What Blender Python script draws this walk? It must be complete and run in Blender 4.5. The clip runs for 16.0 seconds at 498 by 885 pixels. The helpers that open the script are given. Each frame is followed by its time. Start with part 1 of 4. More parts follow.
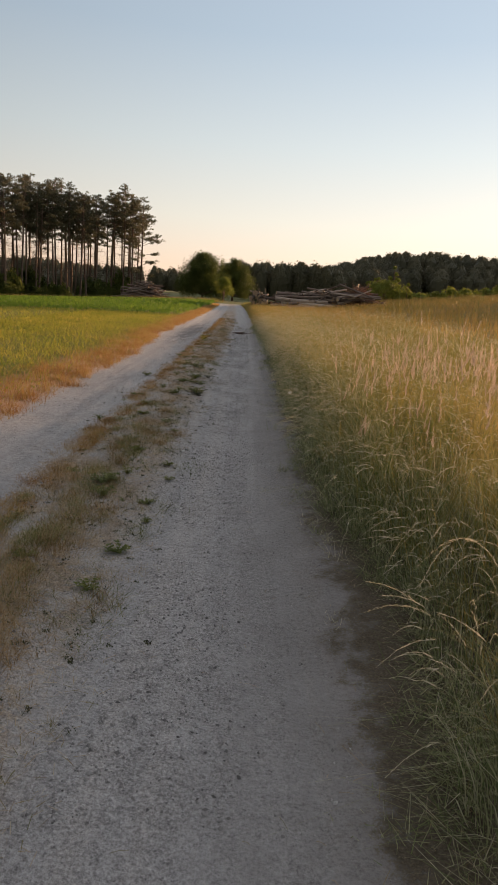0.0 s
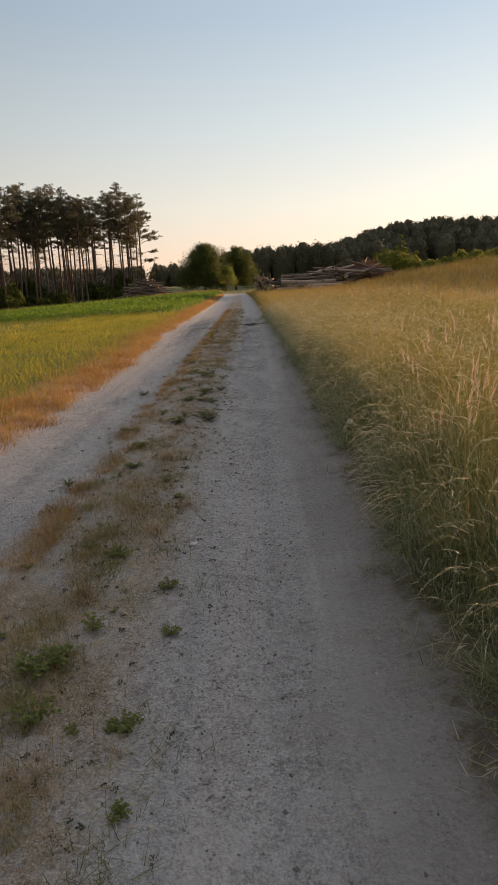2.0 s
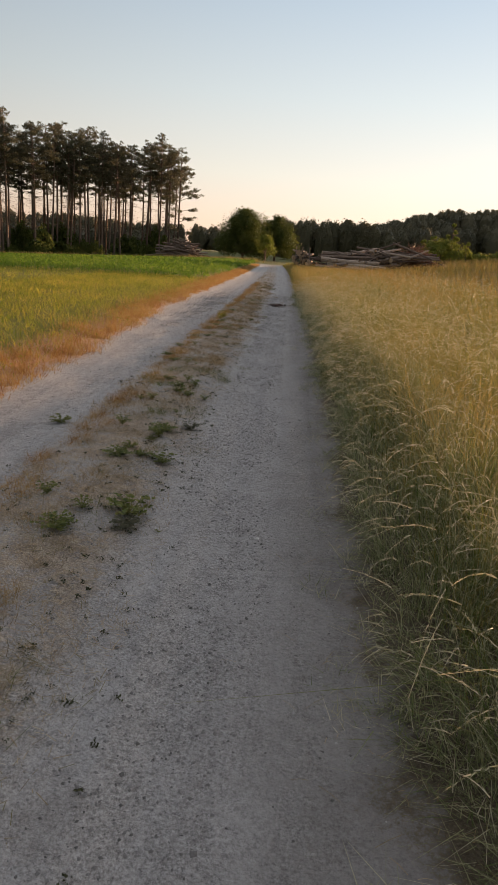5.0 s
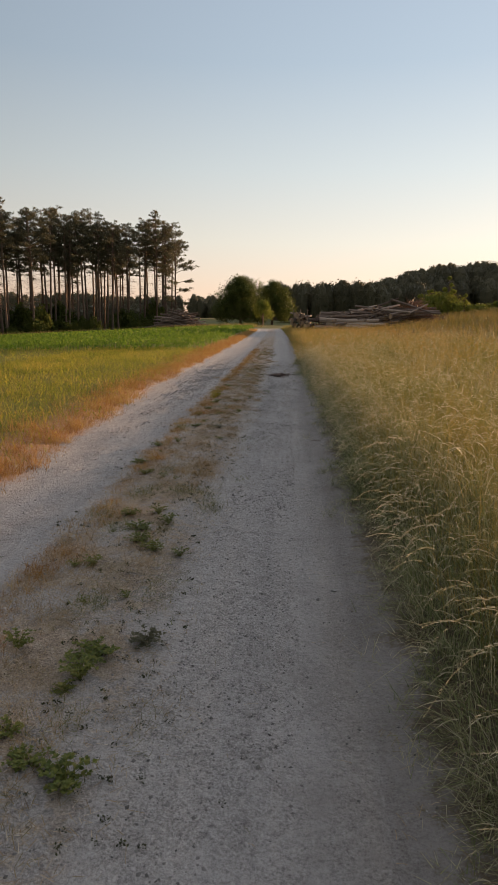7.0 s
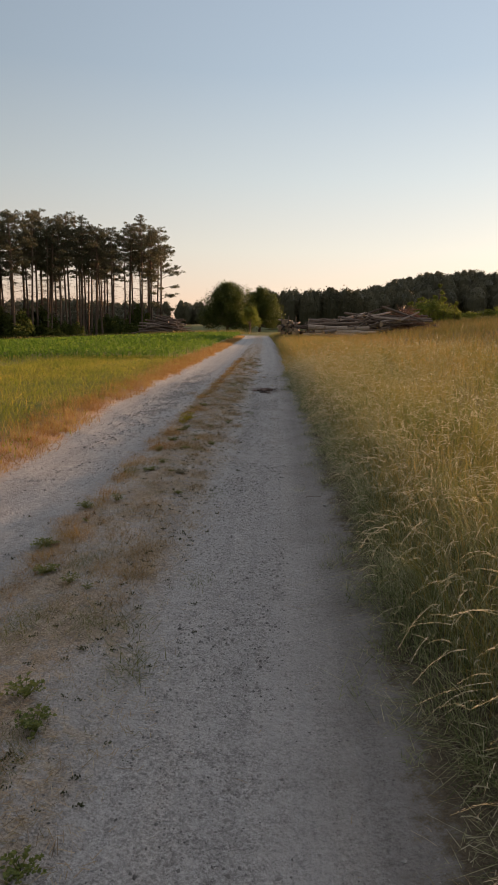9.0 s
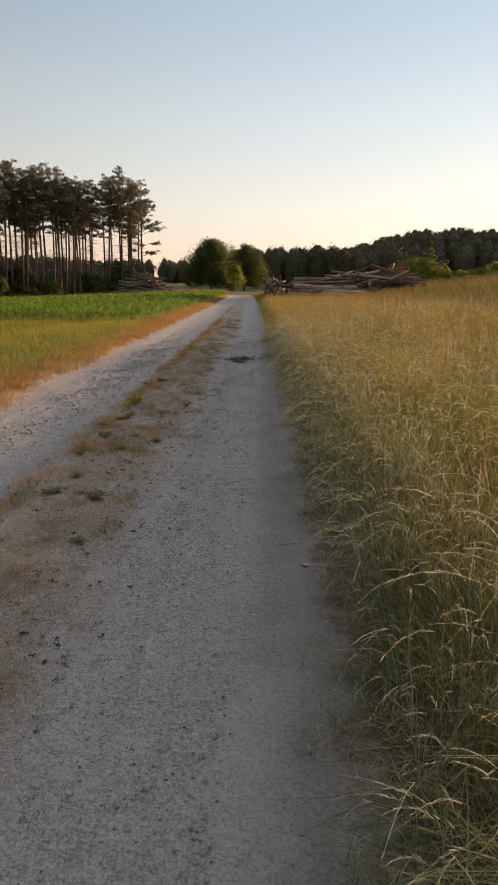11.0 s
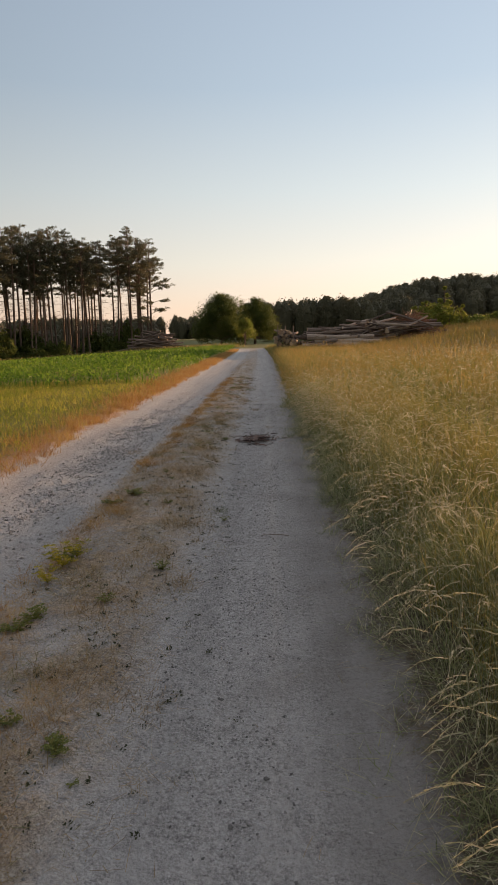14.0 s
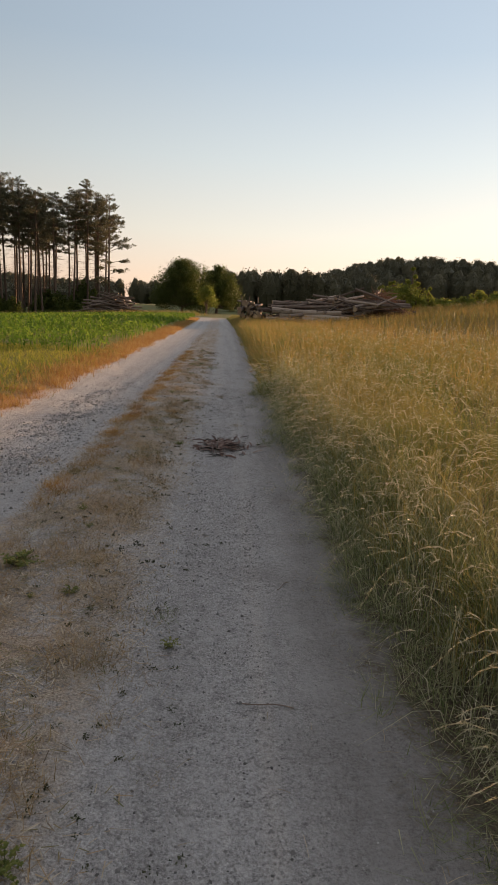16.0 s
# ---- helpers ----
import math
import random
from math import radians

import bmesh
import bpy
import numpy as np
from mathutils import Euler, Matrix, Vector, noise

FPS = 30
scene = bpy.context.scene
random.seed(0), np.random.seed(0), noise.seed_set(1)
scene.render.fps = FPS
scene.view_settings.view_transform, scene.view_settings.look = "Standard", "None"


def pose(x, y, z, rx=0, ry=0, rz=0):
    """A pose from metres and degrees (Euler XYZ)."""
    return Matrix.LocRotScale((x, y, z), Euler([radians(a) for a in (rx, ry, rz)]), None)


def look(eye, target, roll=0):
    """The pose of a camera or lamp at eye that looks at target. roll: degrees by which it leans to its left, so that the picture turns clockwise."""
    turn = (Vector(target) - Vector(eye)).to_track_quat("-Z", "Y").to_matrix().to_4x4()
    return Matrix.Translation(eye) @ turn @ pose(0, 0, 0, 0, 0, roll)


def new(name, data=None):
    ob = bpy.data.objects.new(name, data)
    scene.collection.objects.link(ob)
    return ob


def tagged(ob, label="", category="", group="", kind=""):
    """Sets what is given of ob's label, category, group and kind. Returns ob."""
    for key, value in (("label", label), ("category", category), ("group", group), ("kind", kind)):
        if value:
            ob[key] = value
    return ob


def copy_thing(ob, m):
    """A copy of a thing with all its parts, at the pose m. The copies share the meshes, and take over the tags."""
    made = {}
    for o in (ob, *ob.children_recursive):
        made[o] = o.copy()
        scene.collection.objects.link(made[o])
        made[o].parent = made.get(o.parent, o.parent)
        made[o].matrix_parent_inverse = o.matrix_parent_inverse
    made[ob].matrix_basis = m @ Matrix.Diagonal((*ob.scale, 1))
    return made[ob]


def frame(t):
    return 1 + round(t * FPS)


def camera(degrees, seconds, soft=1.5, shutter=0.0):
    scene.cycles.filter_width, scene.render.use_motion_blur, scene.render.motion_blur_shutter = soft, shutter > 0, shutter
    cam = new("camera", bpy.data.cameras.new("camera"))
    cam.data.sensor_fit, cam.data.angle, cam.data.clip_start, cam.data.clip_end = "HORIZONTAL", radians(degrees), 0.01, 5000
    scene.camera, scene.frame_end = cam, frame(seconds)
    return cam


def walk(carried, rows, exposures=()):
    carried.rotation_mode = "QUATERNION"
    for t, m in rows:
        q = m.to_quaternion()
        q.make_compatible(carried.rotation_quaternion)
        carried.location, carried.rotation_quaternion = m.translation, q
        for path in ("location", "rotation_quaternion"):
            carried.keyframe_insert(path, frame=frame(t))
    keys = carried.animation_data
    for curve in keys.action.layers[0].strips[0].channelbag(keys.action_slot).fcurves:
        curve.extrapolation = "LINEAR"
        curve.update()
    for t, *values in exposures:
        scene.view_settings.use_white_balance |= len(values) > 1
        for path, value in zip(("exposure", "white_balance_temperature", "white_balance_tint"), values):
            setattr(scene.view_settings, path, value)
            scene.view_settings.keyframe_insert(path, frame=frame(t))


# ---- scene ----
# ---- camera and walk: seconds, x, y, z, yaw, pitch, roll ----
ROWS = (
    (0.0, 0.044, -0.000, 1.493, -0.73, -13.07, 4.43),
    (0.5, -0.050, 0.592, 1.486, -0.80, -11.59, 4.95),
    (1.0, -0.063, 1.215, 1.490, -1.23, -12.61, 2.04),
    (1.5, -0.070, 1.822, 1.468, 1.43, -10.80, 0.95),
    (2.0, -0.099, 2.429, 1.473, 1.08, -14.21, -1.99),
    (2.5, -0.054, 3.034, 1.519, 1.95, -11.79, -0.57),
    (3.0, -0.120, 3.608, 1.553, 1.55, -10.74, 2.46),
    (3.2, -0.092, 3.910, 1.492, 1.33, -10.53, 3.06),
    (5.3, 0.114, 6.553, 1.475, 2.73, -17.13, 4.93),
    (5.5, 0.115, 6.812, 1.439, 4.57, -16.33, -0.76),
    (6.0, 0.067, 7.406, 1.484, 9.05, -12.61, 1.38),
    (6.3, -0.047, 7.739, 1.472, 14.88, -8.25, 6.00),
    (6.5, -0.015, 7.982, 1.520, 10.92, -10.72, 0.42),
    (7.0, 0.017, 8.592, 1.528, 3.73, -11.22, 0.95),
    (7.5, 0.002, 9.182, 1.505, 0.34, -9.66, 4.00),
    (8.0, 0.014, 9.774, 1.490, 0.47, -10.78, -3.40),
    (8.5, 0.019, 10.386, 1.498, 2.98, -10.62, 0.22),
    (8.7, -0.009, 10.621, 1.521, 2.81, -10.27, 1.25),
    (10.8, 0.200, 12.793, 1.511, 1.18, -16.27, 0.68),
    (11.0, 0.173, 13.017, 1.487, 1.19, -14.12, 1.48),
    (11.5, 0.152, 13.601, 1.482, 1.31, -14.04, -0.21),
    (12.0, 0.110, 14.218, 1.522, 1.50, -13.41, 1.20),
    (12.5, 0.050, 14.824, 1.517, 2.02, -11.37, 0.03),
    (13.0, 0.055, 15.450, 1.530, 1.28, -8.49, 0.23),
    (13.5, -0.045, 16.069, 1.513, 0.79, -9.83, 3.37),
    (14.0, -0.012, 16.733, 1.480, 2.62, -9.50, -0.80),
    (14.5, -0.060, 17.395, 1.469, 2.99, -8.76, -0.18),
    (15.0, -0.088, 17.940, 1.469, -0.59, -8.41, -0.84),
    (15.5, -0.104, 18.568, 1.492, -1.43, -11.09, 0.80),
    (16.0, -0.217, 19.191, 1.476, -1.63, -12.04, 3.07),
)


def camera_pose(x, y, z, yaw, pitch, roll):
    a, b = radians(yaw), radians(pitch)
    way = Vector((-math.sin(a) * math.cos(b), math.cos(a) * math.cos(b), math.sin(b)))
    eye = Vector((x, y, z))
    return look(eye, eye + way * 10, roll)


cam = camera(43.2, 16.0, 0.8)
walk(cam, [(r[0], camera_pose(*r[1:])) for r in ROWS], [(0.0, 1.22, 7200, 13.2), (3.2, 1.18, 7200, 13.2), (5.5, 1.3, 7200, 13.2), (8.0, 1.08, 7200, 13.2), (11.0, 1.25, 7200, 13.2), (12.5, 1.3, 7200, 13.2), (14.5, 1.2, 7200, 13.2), (16.0, 1.2, 7200, 13.2)])

# ---- world and sun ----
SUN_AZ, SUN_EL = radians(44.0), radians(6.5)   # clockwise from +y, above the horizon
world = bpy.data.worlds.new("evening_sky")
scene.world = world
world.use_nodes = True
sky = world.node_tree.nodes.new("ShaderNodeTexSky")
sky.sky_type = "NISHITA"
sky.sun_disc = False
sky.sun_elevation, sky.sun_rotation = SUN_EL, SUN_AZ
sky.altitude, sky.air_density, sky.dust_density, sky.ozone_density = 50, 1.0, 0.5, 1.5
background = world.node_tree.nodes["Background"]
background.inputs["Strength"].default_value = 0.13
world.node_tree.links.new(sky.outputs[0], background.inputs["Color"])
# evening haze that veils the clear sky: peach at the horizon, pale blue above, with added fill light overhead
haze_way = world.node_tree.nodes.new("ShaderNodeTexCoord")
haze_split = world.node_tree.nodes.new("ShaderNodeSeparateXYZ")
haze_ramp = world.node_tree.nodes.new("ShaderNodeValToRGB")
haze = world.node_tree.nodes.new("ShaderNodeBackground")
veil = world.node_tree.nodes.new("ShaderNodeMixShader")
world.node_tree.links.new(haze_way.outputs["Generated"], haze_split.inputs[0])
world.node_tree.links.new(haze_split.outputs[2], haze_ramp.inputs[0])
world.node_tree.links.new(haze_ramp.outputs[0], haze.inputs["Color"])
# the haze brightens smoothly towards the sun's side
glow = world.node_tree.nodes.new("ShaderNodeVectorMath")
glow.operation = "DOT_PRODUCT"
glow.inputs[1].default_value = (math.sin(SUN_AZ), math.cos(SUN_AZ), 0.0)
world.node_tree.links.new(haze_way.outputs["Generated"], glow.inputs[0])
gain = world.node_tree.nodes.new("ShaderNodeMapRange")
for key, v in (("From Min", -0.2), ("From Max", 1.0), ("To Min", 0.225), ("To Max", 0.70)):
    gain.inputs[key].default_value = v
world.node_tree.links.new(glow.outputs["Value"], gain.inputs["Value"])
world.node_tree.links.new(gain.outputs[0], haze.inputs["Strength"])
# the last two stops are an added unseen glow overhead that brightens the ground
for k, (p, c) in enumerate(((0.0, (0.74, 0.53, 0.46)), (0.11, (0.62, 0.605, 0.58)), (0.21, (0.49, 0.555, 0.60)), (0.34, (0.345, 0.445, 0.56)), (0.50, (0.30, 0.395, 0.53)), (0.72, (0.66, 0.70, 0.78)), (1.0, (0.84, 0.86, 0.94)))):
    e = haze_ramp.color_ramp.elements[k] if k < 2 else haze_ramp.color_ramp.elements.new(p)
    e.position, e.color = p, (*c, 1)
veil.inputs[0].default_value = 0.87
world.node_tree.links.new(background.outputs[0], veil.inputs[1])
world.node_tree.links.new(haze.outputs[0], veil.inputs[2])
world.node_tree.links.new(veil.outputs[0], world.node_tree.nodes["World Output"].inputs[0])

sun_lamp = new("sun", bpy.data.lights.new("sun", "SUN"))
sun_lamp.data.energy = 3.6
sun_lamp.data.angle = radians(0.6)
sun_lamp.data.color = (1.0, 0.64, 0.38)
sun_way = Vector((math.sin(SUN_AZ) * math.cos(SUN_EL), math.cos(SUN_AZ) * math.cos(SUN_EL), math.sin(SUN_EL)))
sun_lamp.matrix_world = look(sun_way * 50, (0, 0, 0))


# ---- materials ----
class Nodes:
    """A short hand for building a node material."""

    def __init__(self, name):
        self.mat = bpy.data.materials.new(name)
        self.mat.use_nodes = True
        self.tree = self.mat.node_tree
        self.tree.nodes.clear()
        self.out = self.tree.nodes.new("ShaderNodeOutputMaterial")

    def put(self, socket, value):
        if isinstance(value, bpy.types.NodeSocket):
            self.tree.links.new(value, socket)
        elif isinstance(value, tuple) and len(value) == 3 and socket.type == "RGBA":
            socket.default_value = (*value, 1)
        else:
            socket.default_value = value

    def node(self, kind, **inputs):
        n = self.tree.nodes.new(kind)
        for key, value in inputs.items():
            self.put(n.inputs[key.replace("_", " ")], value)
        return n

    def math(self, op, a, b=0.0, c=0.0):
        n = self.tree.nodes.new("ShaderNodeMath")
        n.operation = op
        for i, v in enumerate((a, b, c)):
            self.put(n.inputs[i], v)
        return n.outputs[0]

    def step(self, value, low, high):
        n = self.tree.nodes.new("ShaderNodeMapRange")
        n.interpolation_type = "SMOOTHSTEP"
        for key, v in (("Value", value), ("From Min", low), ("From Max", high)):
            self.put(n.inputs[key], v)
        return n.outputs[0]

    def noise(self, vector, scale, detail=3.0, rough=0.55):
        n = self.node("ShaderNodeTexNoise", Vector=vector, Scale=scale, Detail=detail, Roughness=rough)
        return n.outputs[0]

    def mix(self, factor, a, b, blend="MIX"):
        n = self.tree.nodes.new("ShaderNodeMix")
        n.data_type, n.blend_type = "RGBA", blend
        self.put(n.inputs[0], factor)
        self.put(n.inputs[6], a)
        self.put(n.inputs[7], b)
        return n.outputs[2]

    def ramp(self, factor, stops):
        n = self.tree.nodes.new("ShaderNodeValToRGB")
        self.put(n.inputs[0], factor)
        e = n.color_ramp.elements
        while len(e) < len(stops):
            e.new(0.5)
        for k, (p, c) in zip(e, stops):
            k.position, k.color = p, (*c, 1)
        return n.outputs[0]

    def position(self):
        return self.node("ShaderNodeNewGeometry").outputs["Position"]

    def bump(self, height, strength, distance):
        return self.node("ShaderNodeBump", Height=height, Strength=strength, Distance=distance).outputs[0]

    def finish(self, shader):
        self.tree.links.new(shader, self.out.inputs[0])
        return self.mat


def leaf_material(name, stops, patch=0.5, patch_scale=0.35, through_light=0.45, gloss=0.08, rough=0.5):
    """Thin leaves: each its own colour out of the stops, drifting in patches, letting light through."""
    n = Nodes(name)
    pos = n.position()
    island = n.node("ShaderNodeNewGeometry").outputs["Random Per Island"]
    wide = n.step(n.noise(pos, patch_scale, 3), 0.3, 0.7)
    f = n.math("ADD", n.math("MULTIPLY", island, 1 - patch), n.math("MULTIPLY", wide, patch))
    colour = n.ramp(f, stops)
    colour = n.mix(0.35, colour, n.ramp(n.noise(pos, 45, 2), [(0.3, (0.35, 0.35, 0.35)), (0.7, (1, 1, 1))]), "MULTIPLY")
    diffuse = n.node("ShaderNodeBsdfPrincipled", Base_Color=colour, Roughness=rough)
    diffuse.inputs["Specular IOR Level"].default_value = gloss
    light = n.node("ShaderNodeBsdfTranslucent", Color=colour)
    mixed = n.node("ShaderNodeMixShader", Fac=through_light)
    n.tree.links.new(diffuse.outputs[0], mixed.inputs[1])
    n.tree.links.new(light.outputs[0], mixed.inputs[2])
    return n.finish(mixed.outputs[0])


def bark_material(name, dark, pale, scale=14.0, stretch=0.2):
    n = Nodes(name)
    coord = n.node("ShaderNodeTexCoord").outputs["Object"]
    mapped = n.node("ShaderNodeMapping", Vector=coord, Scale=(1, 1, stretch)).outputs[0]
    a, b = n.noise(mapped, scale, 5, 0.65), n.noise(coord, 1.7, 3)
    who = n.node("ShaderNodeObjectInfo").outputs["Random"]
    f = n.math("ADD", n.math("MULTIPLY", a, 0.7), n.math("ADD", n.math("MULTIPLY", b, 0.3), n.math("MULTIPLY_ADD", who, 0.3, -0.15)))
    colour = n.ramp(f, [(0.3, dark), (0.7, pale)])
    s = n.node("ShaderNodeBsdfPrincipled", Base_Color=colour, Roughness=0.85, Normal=n.bump(a, 0.7, 0.03))
    s.inputs["Specular IOR Level"].default_value = 0.2
    return n.finish(s.outputs[0])


def end_grain_material():
    n = Nodes("log_end_grain")
    coord = n.node("ShaderNodeTexCoord").outputs["Object"]
    rings = n.noise(coord, 18, 3)
    who = n.node("ShaderNodeObjectInfo").outputs["Random"]
    colour = n.ramp(n.math("ADD", n.math("MULTIPLY", rings, 0.6), n.math("MULTIPLY", who, 0.4)),
                    [(0.2, (0.24, 0.15, 0.09)), (0.8, (0.5, 0.36, 0.24))])
    return n.finish(n.node("ShaderNodeBsdfPrincipled", Base_Color=colour, Roughness=0.8).outputs[0])


def stone_material():
    n = Nodes("road_stones")
    pos = n.position()
    island = n.node("ShaderNodeNewGeometry").outputs["Random Per Island"]
    colour = n.ramp(n.math("ADD", n.math("MULTIPLY", island, 0.8), n.math("MULTIPLY", n.noise(pos, 90, 2), 0.2)),
                    [(0.06, (0.085, 0.077, 0.072)), (0.3, (0.23, 0.215, 0.205)), (0.8, (0.38, 0.358, 0.342)), (1.0, (0.50, 0.48, 0.46))])
    return n.finish(n.node("ShaderNodeBsdfPrincipled", Base_Color=colour, Roughness=0.9).outputs[0])


def ground_material():
    """The whole sheet: two gravel wheel tracks, a strip of dry turf between, verges and field soil."""
    n = Nodes("earth_and_gravel")
    pos = n.position()
    sep = n.node("ShaderNodeSeparateXYZ", Vector=pos)
    x, y = sep.outputs[0], sep.outputs[1]
    bend = n.math("MULTIPLY", n.math("POWER", n.math("DIVIDE", n.math("MAXIMUM", y, 0.0), 80.0), 2.0), 1.3)
    wide, mid, small = n.noise(pos, 0.35, 3), n.noise(pos, 2.2, 4), n.noise(pos, 14, 4, 0.65)
    fine, grit = n.noise(pos, 100, 3, 0.7), n.noise(pos, 290, 2, 0.7)
    wobble = n.math("MULTIPLY_ADD", mid, 0.5, -0.25)
    xs = n.math("ADD", n.math("ADD", x, bend), wobble)
    xs = n.math("ADD", xs, n.math("MULTIPLY_ADD", small, 0.24, -0.12))
    # gravel
    stretched = n.node("ShaderNodeMapping", Vector=pos, Scale=(1, 0.07, 1)).outputs[0]
    streak = n.noise(stretched, 4.5, 4, 0.6)
    pebble = n.node("ShaderNodeTexVoronoi", Vector=pos, Scale=95).outputs["Distance"]
    coarse = n.step(n.math("ADD", n.math("MULTIPLY", streak, 0.65), n.math("MULTIPLY", mid, 0.35)), 0.41, 0.55)
    rut = n.math("SUBTRACT", 1.0, n.step(n.math("ABSOLUTE", n.math("ADD", xs, 0.17)), 0.08, 0.34))
    coarse = n.math("MAXIMUM", n.math("MULTIPLY", coarse, 0.85), n.math("MULTIPLY", rut, n.step(n.noise(pos, 3.0, 3), 0.3, 0.55)))
    pock = n.noise(pos, 44, 3, 0.6)
    g = n.math("ADD", n.math("MULTIPLY", fine, 0.42), n.math("ADD", n.math("MULTIPLY", grit, 0.20), n.math("ADD", n.math("MULTIPLY", small, 0.16), n.math("MULTIPLY", pock, 0.22))))
    loose = n.ramp(g, [(0.38, (0.15, 0.138, 0.130)), (0.49, (0.385, 0.36, 0.343)), (0.60, (0.61, 0.582, 0.562))])
    packed = n.ramp(g, [(0.40, (0.28, 0.265, 0.255)), (0.5, (0.405, 0.383, 0.367)), (0.61, (0.51, 0.487, 0.470))])
    gravel = n.mix(coarse, packed, loose)
    dust = n.step(n.math("ADD", n.math("MULTIPLY", wide, 0.4), n.math("MULTIPLY", small, 0.6)), 0.48, 0.6)
    gravel = n.mix(n.math("MULTIPLY", dust, 0.3), gravel, (0.444, 0.420, 0.403))
    damp = n.step(n.math("ADD", n.math("MULTIPLY", mid, 0.5), n.math("MULTIPLY", n.noise(pos, 0.9, 3), 0.5)), 0.55, 0.68)
    gravel = n.mix(n.math("MULTIPLY", damp, 0.4), gravel, (0.299, 0.265, 0.240))
    # bands that the wheels have swept and pressed, running with the track
    lane_way = n.node("ShaderNodeCombineXYZ", X=n.math("ADD", x, bend), Y=n.math("MULTIPLY", y, 0.02)).outputs[0]
    lane = n.noise(lane_way, 3.4, 3, 0.6)
    gravel = n.mix(0.4, gravel, n.ramp(lane, [(0.36, (0.647, 0.650, 0.658)), (0.5, (0.946, 0.960, 0.977)), (0.64, (1.13, 1.095, 1.05))]), "MULTIPLY")
    # turf strip
    straw = n.ramp(n.math("ADD", n.math("MULTIPLY", fine, 0.6), n.math("MULTIPLY", small, 0.4)),
                   [(0.38, (0.17, 0.125, 0.085)), (0.5, (0.34, 0.255, 0.18)), (0.62, (0.52, 0.43, 0.32))])
    inside = n.math("MULTIPLY", n.step(xs, -1.62, -1.38), n.math("SUBTRACT", 1.0, n.step(xs, -0.72, -0.45)))
    tufted = n.step(n.math("ADD", n.math("MULTIPLY", mid, 0.6), n.math("MULTIPLY", small, 0.4)), 0.455, 0.54)
    colour = n.mix(n.math("MULTIPLY", inside, n.math("MULTIPLY_ADD", tufted, 0.66, 0.12)), gravel, straw)
    # verge and left field
    verge = n.ramp(small, [(0.3, (0.33, 0.19, 0.11)), (0.7, (0.55, 0.35, 0.23))])
    colour = n.mix(n.math("SUBTRACT", 1.0, n.step(n.math("MULTIPLY_ADD", n.step(y, 14.0, 24.0), 0.35, xs), -2.8, -2.45)), colour, verge)
    field = n.ramp(small, [(0.3, (0.13, 0.135, 0.028)), (0.7, (0.23, 0.205, 0.05))])
    colour = n.mix(n.math("SUBTRACT", 1.0, n.step(xs, -3.7, -3.1)), colour, field)
    # thatch under the tall grass, its colour darkened for the shade there too
    shaded_thatch = n.ramp(fine, [(0.3, (0.065, 0.052, 0.036)), (0.7, (0.18, 0.145, 0.10))])
    litter_shade = n.math("ADD", xs, n.math("ADD", n.math("MULTIPLY_ADD", small, 0.16, -0.08), n.math("MULTIPLY_ADD", fine, 0.36, -0.18)))
    # darker margin: dark soil, plus the tall grass's shade put into the colour
    colour = n.mix(n.math("MULTIPLY", n.step(litter_shade, -0.05, 0.55), 0.55), colour, (0.155, 0.138, 0.127))
    colour = n.mix(n.step(litter_shade, 0.50, 0.66), colour, shaded_thatch)
    sward = n.ramp(n.math("ADD", n.math("MULTIPLY", mid, 0.5), n.math("MULTIPLY", fine, 0.5)), [(0.35, (0.13, 0.105, 0.035)), (0.65, (0.31, 0.225, 0.085))])
    colour = n.mix(n.step(x, 2.5, 6.0), colour, sward)
    far = n.ramp(mid, [(0.3, (0.07, 0.09, 0.025)), (0.7, (0.16, 0.15, 0.05))])
    colour = n.mix(n.math("MULTIPLY", n.step(y, 92.0, 112.0), n.math("SUBTRACT", 1.0, n.step(x, 2.0, 4.0))), colour, far)
    colour = n.mix(n.step(y, 108.0, 125.0), colour, far)
    crumb = n.math("MULTIPLY", n.math("ADD", n.math("MULTIPLY", fine, 0.9), n.math("MULTIPLY", grit, 0.45)), n.math("MULTIPLY_ADD", coarse, 0.5, 0.5))
    height = n.math("ADD", n.math("MULTIPLY", small, 1.1), n.math("ADD", crumb, n.math("MULTIPLY", pock, 1.5)))
    height = n.math("SUBTRACT", height, n.math("MULTIPLY", n.math("MULTIPLY", pebble, coarse), 0.6))
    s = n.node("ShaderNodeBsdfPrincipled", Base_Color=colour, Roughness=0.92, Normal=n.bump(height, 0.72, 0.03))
    s.inputs["Specular IOR Level"].default_value = 0.2
    return n.finish(s.outputs[0])


M_GROUND = ground_material()
M_STONE = stone_material()


def rock_material(name, dark, pale):
    n = Nodes(name)
    coord = n.node("ShaderNodeTexCoord").outputs["Object"]
    a = n.noise(coord, 60, 4)
    colour = n.ramp(a, [(0.3, dark), (0.7, pale)])
    return n.finish(n.node("ShaderNodeBsdfPrincipled", Base_Color=colour, Roughness=0.8, Normal=n.bump(a, 0.4, 0.004)).outputs[0])


M_PALE_STONE = rock_material("pale_stone", (0.42, 0.40, 0.37), (0.66, 0.64, 0.61))
M_ROCK = rock_material("grey_rock", (0.20, 0.19, 0.18), (0.38, 0.365, 0.35))
M_BLADE = leaf_material("meadow_blades", [(0.08, (0.10, 0.15, 0.04)), (0.36, (0.20, 0.215, 0.065)), (0.66, (0.35, 0.275, 0.09)), (0.95, (0.50, 0.36, 0.14))], 0.42, 0.5, 0.45)
M_HEAD = leaf_material("meadow_seed_heads", [(0.1, (0.36, 0.355, 0.21)), (0.4, (0.48, 0.44, 0.28)), (0.75, (0.68, 0.61, 0.46)), (1.0, (0.74, 0.64, 0.50))], 0.3, 0.4, 0.3)
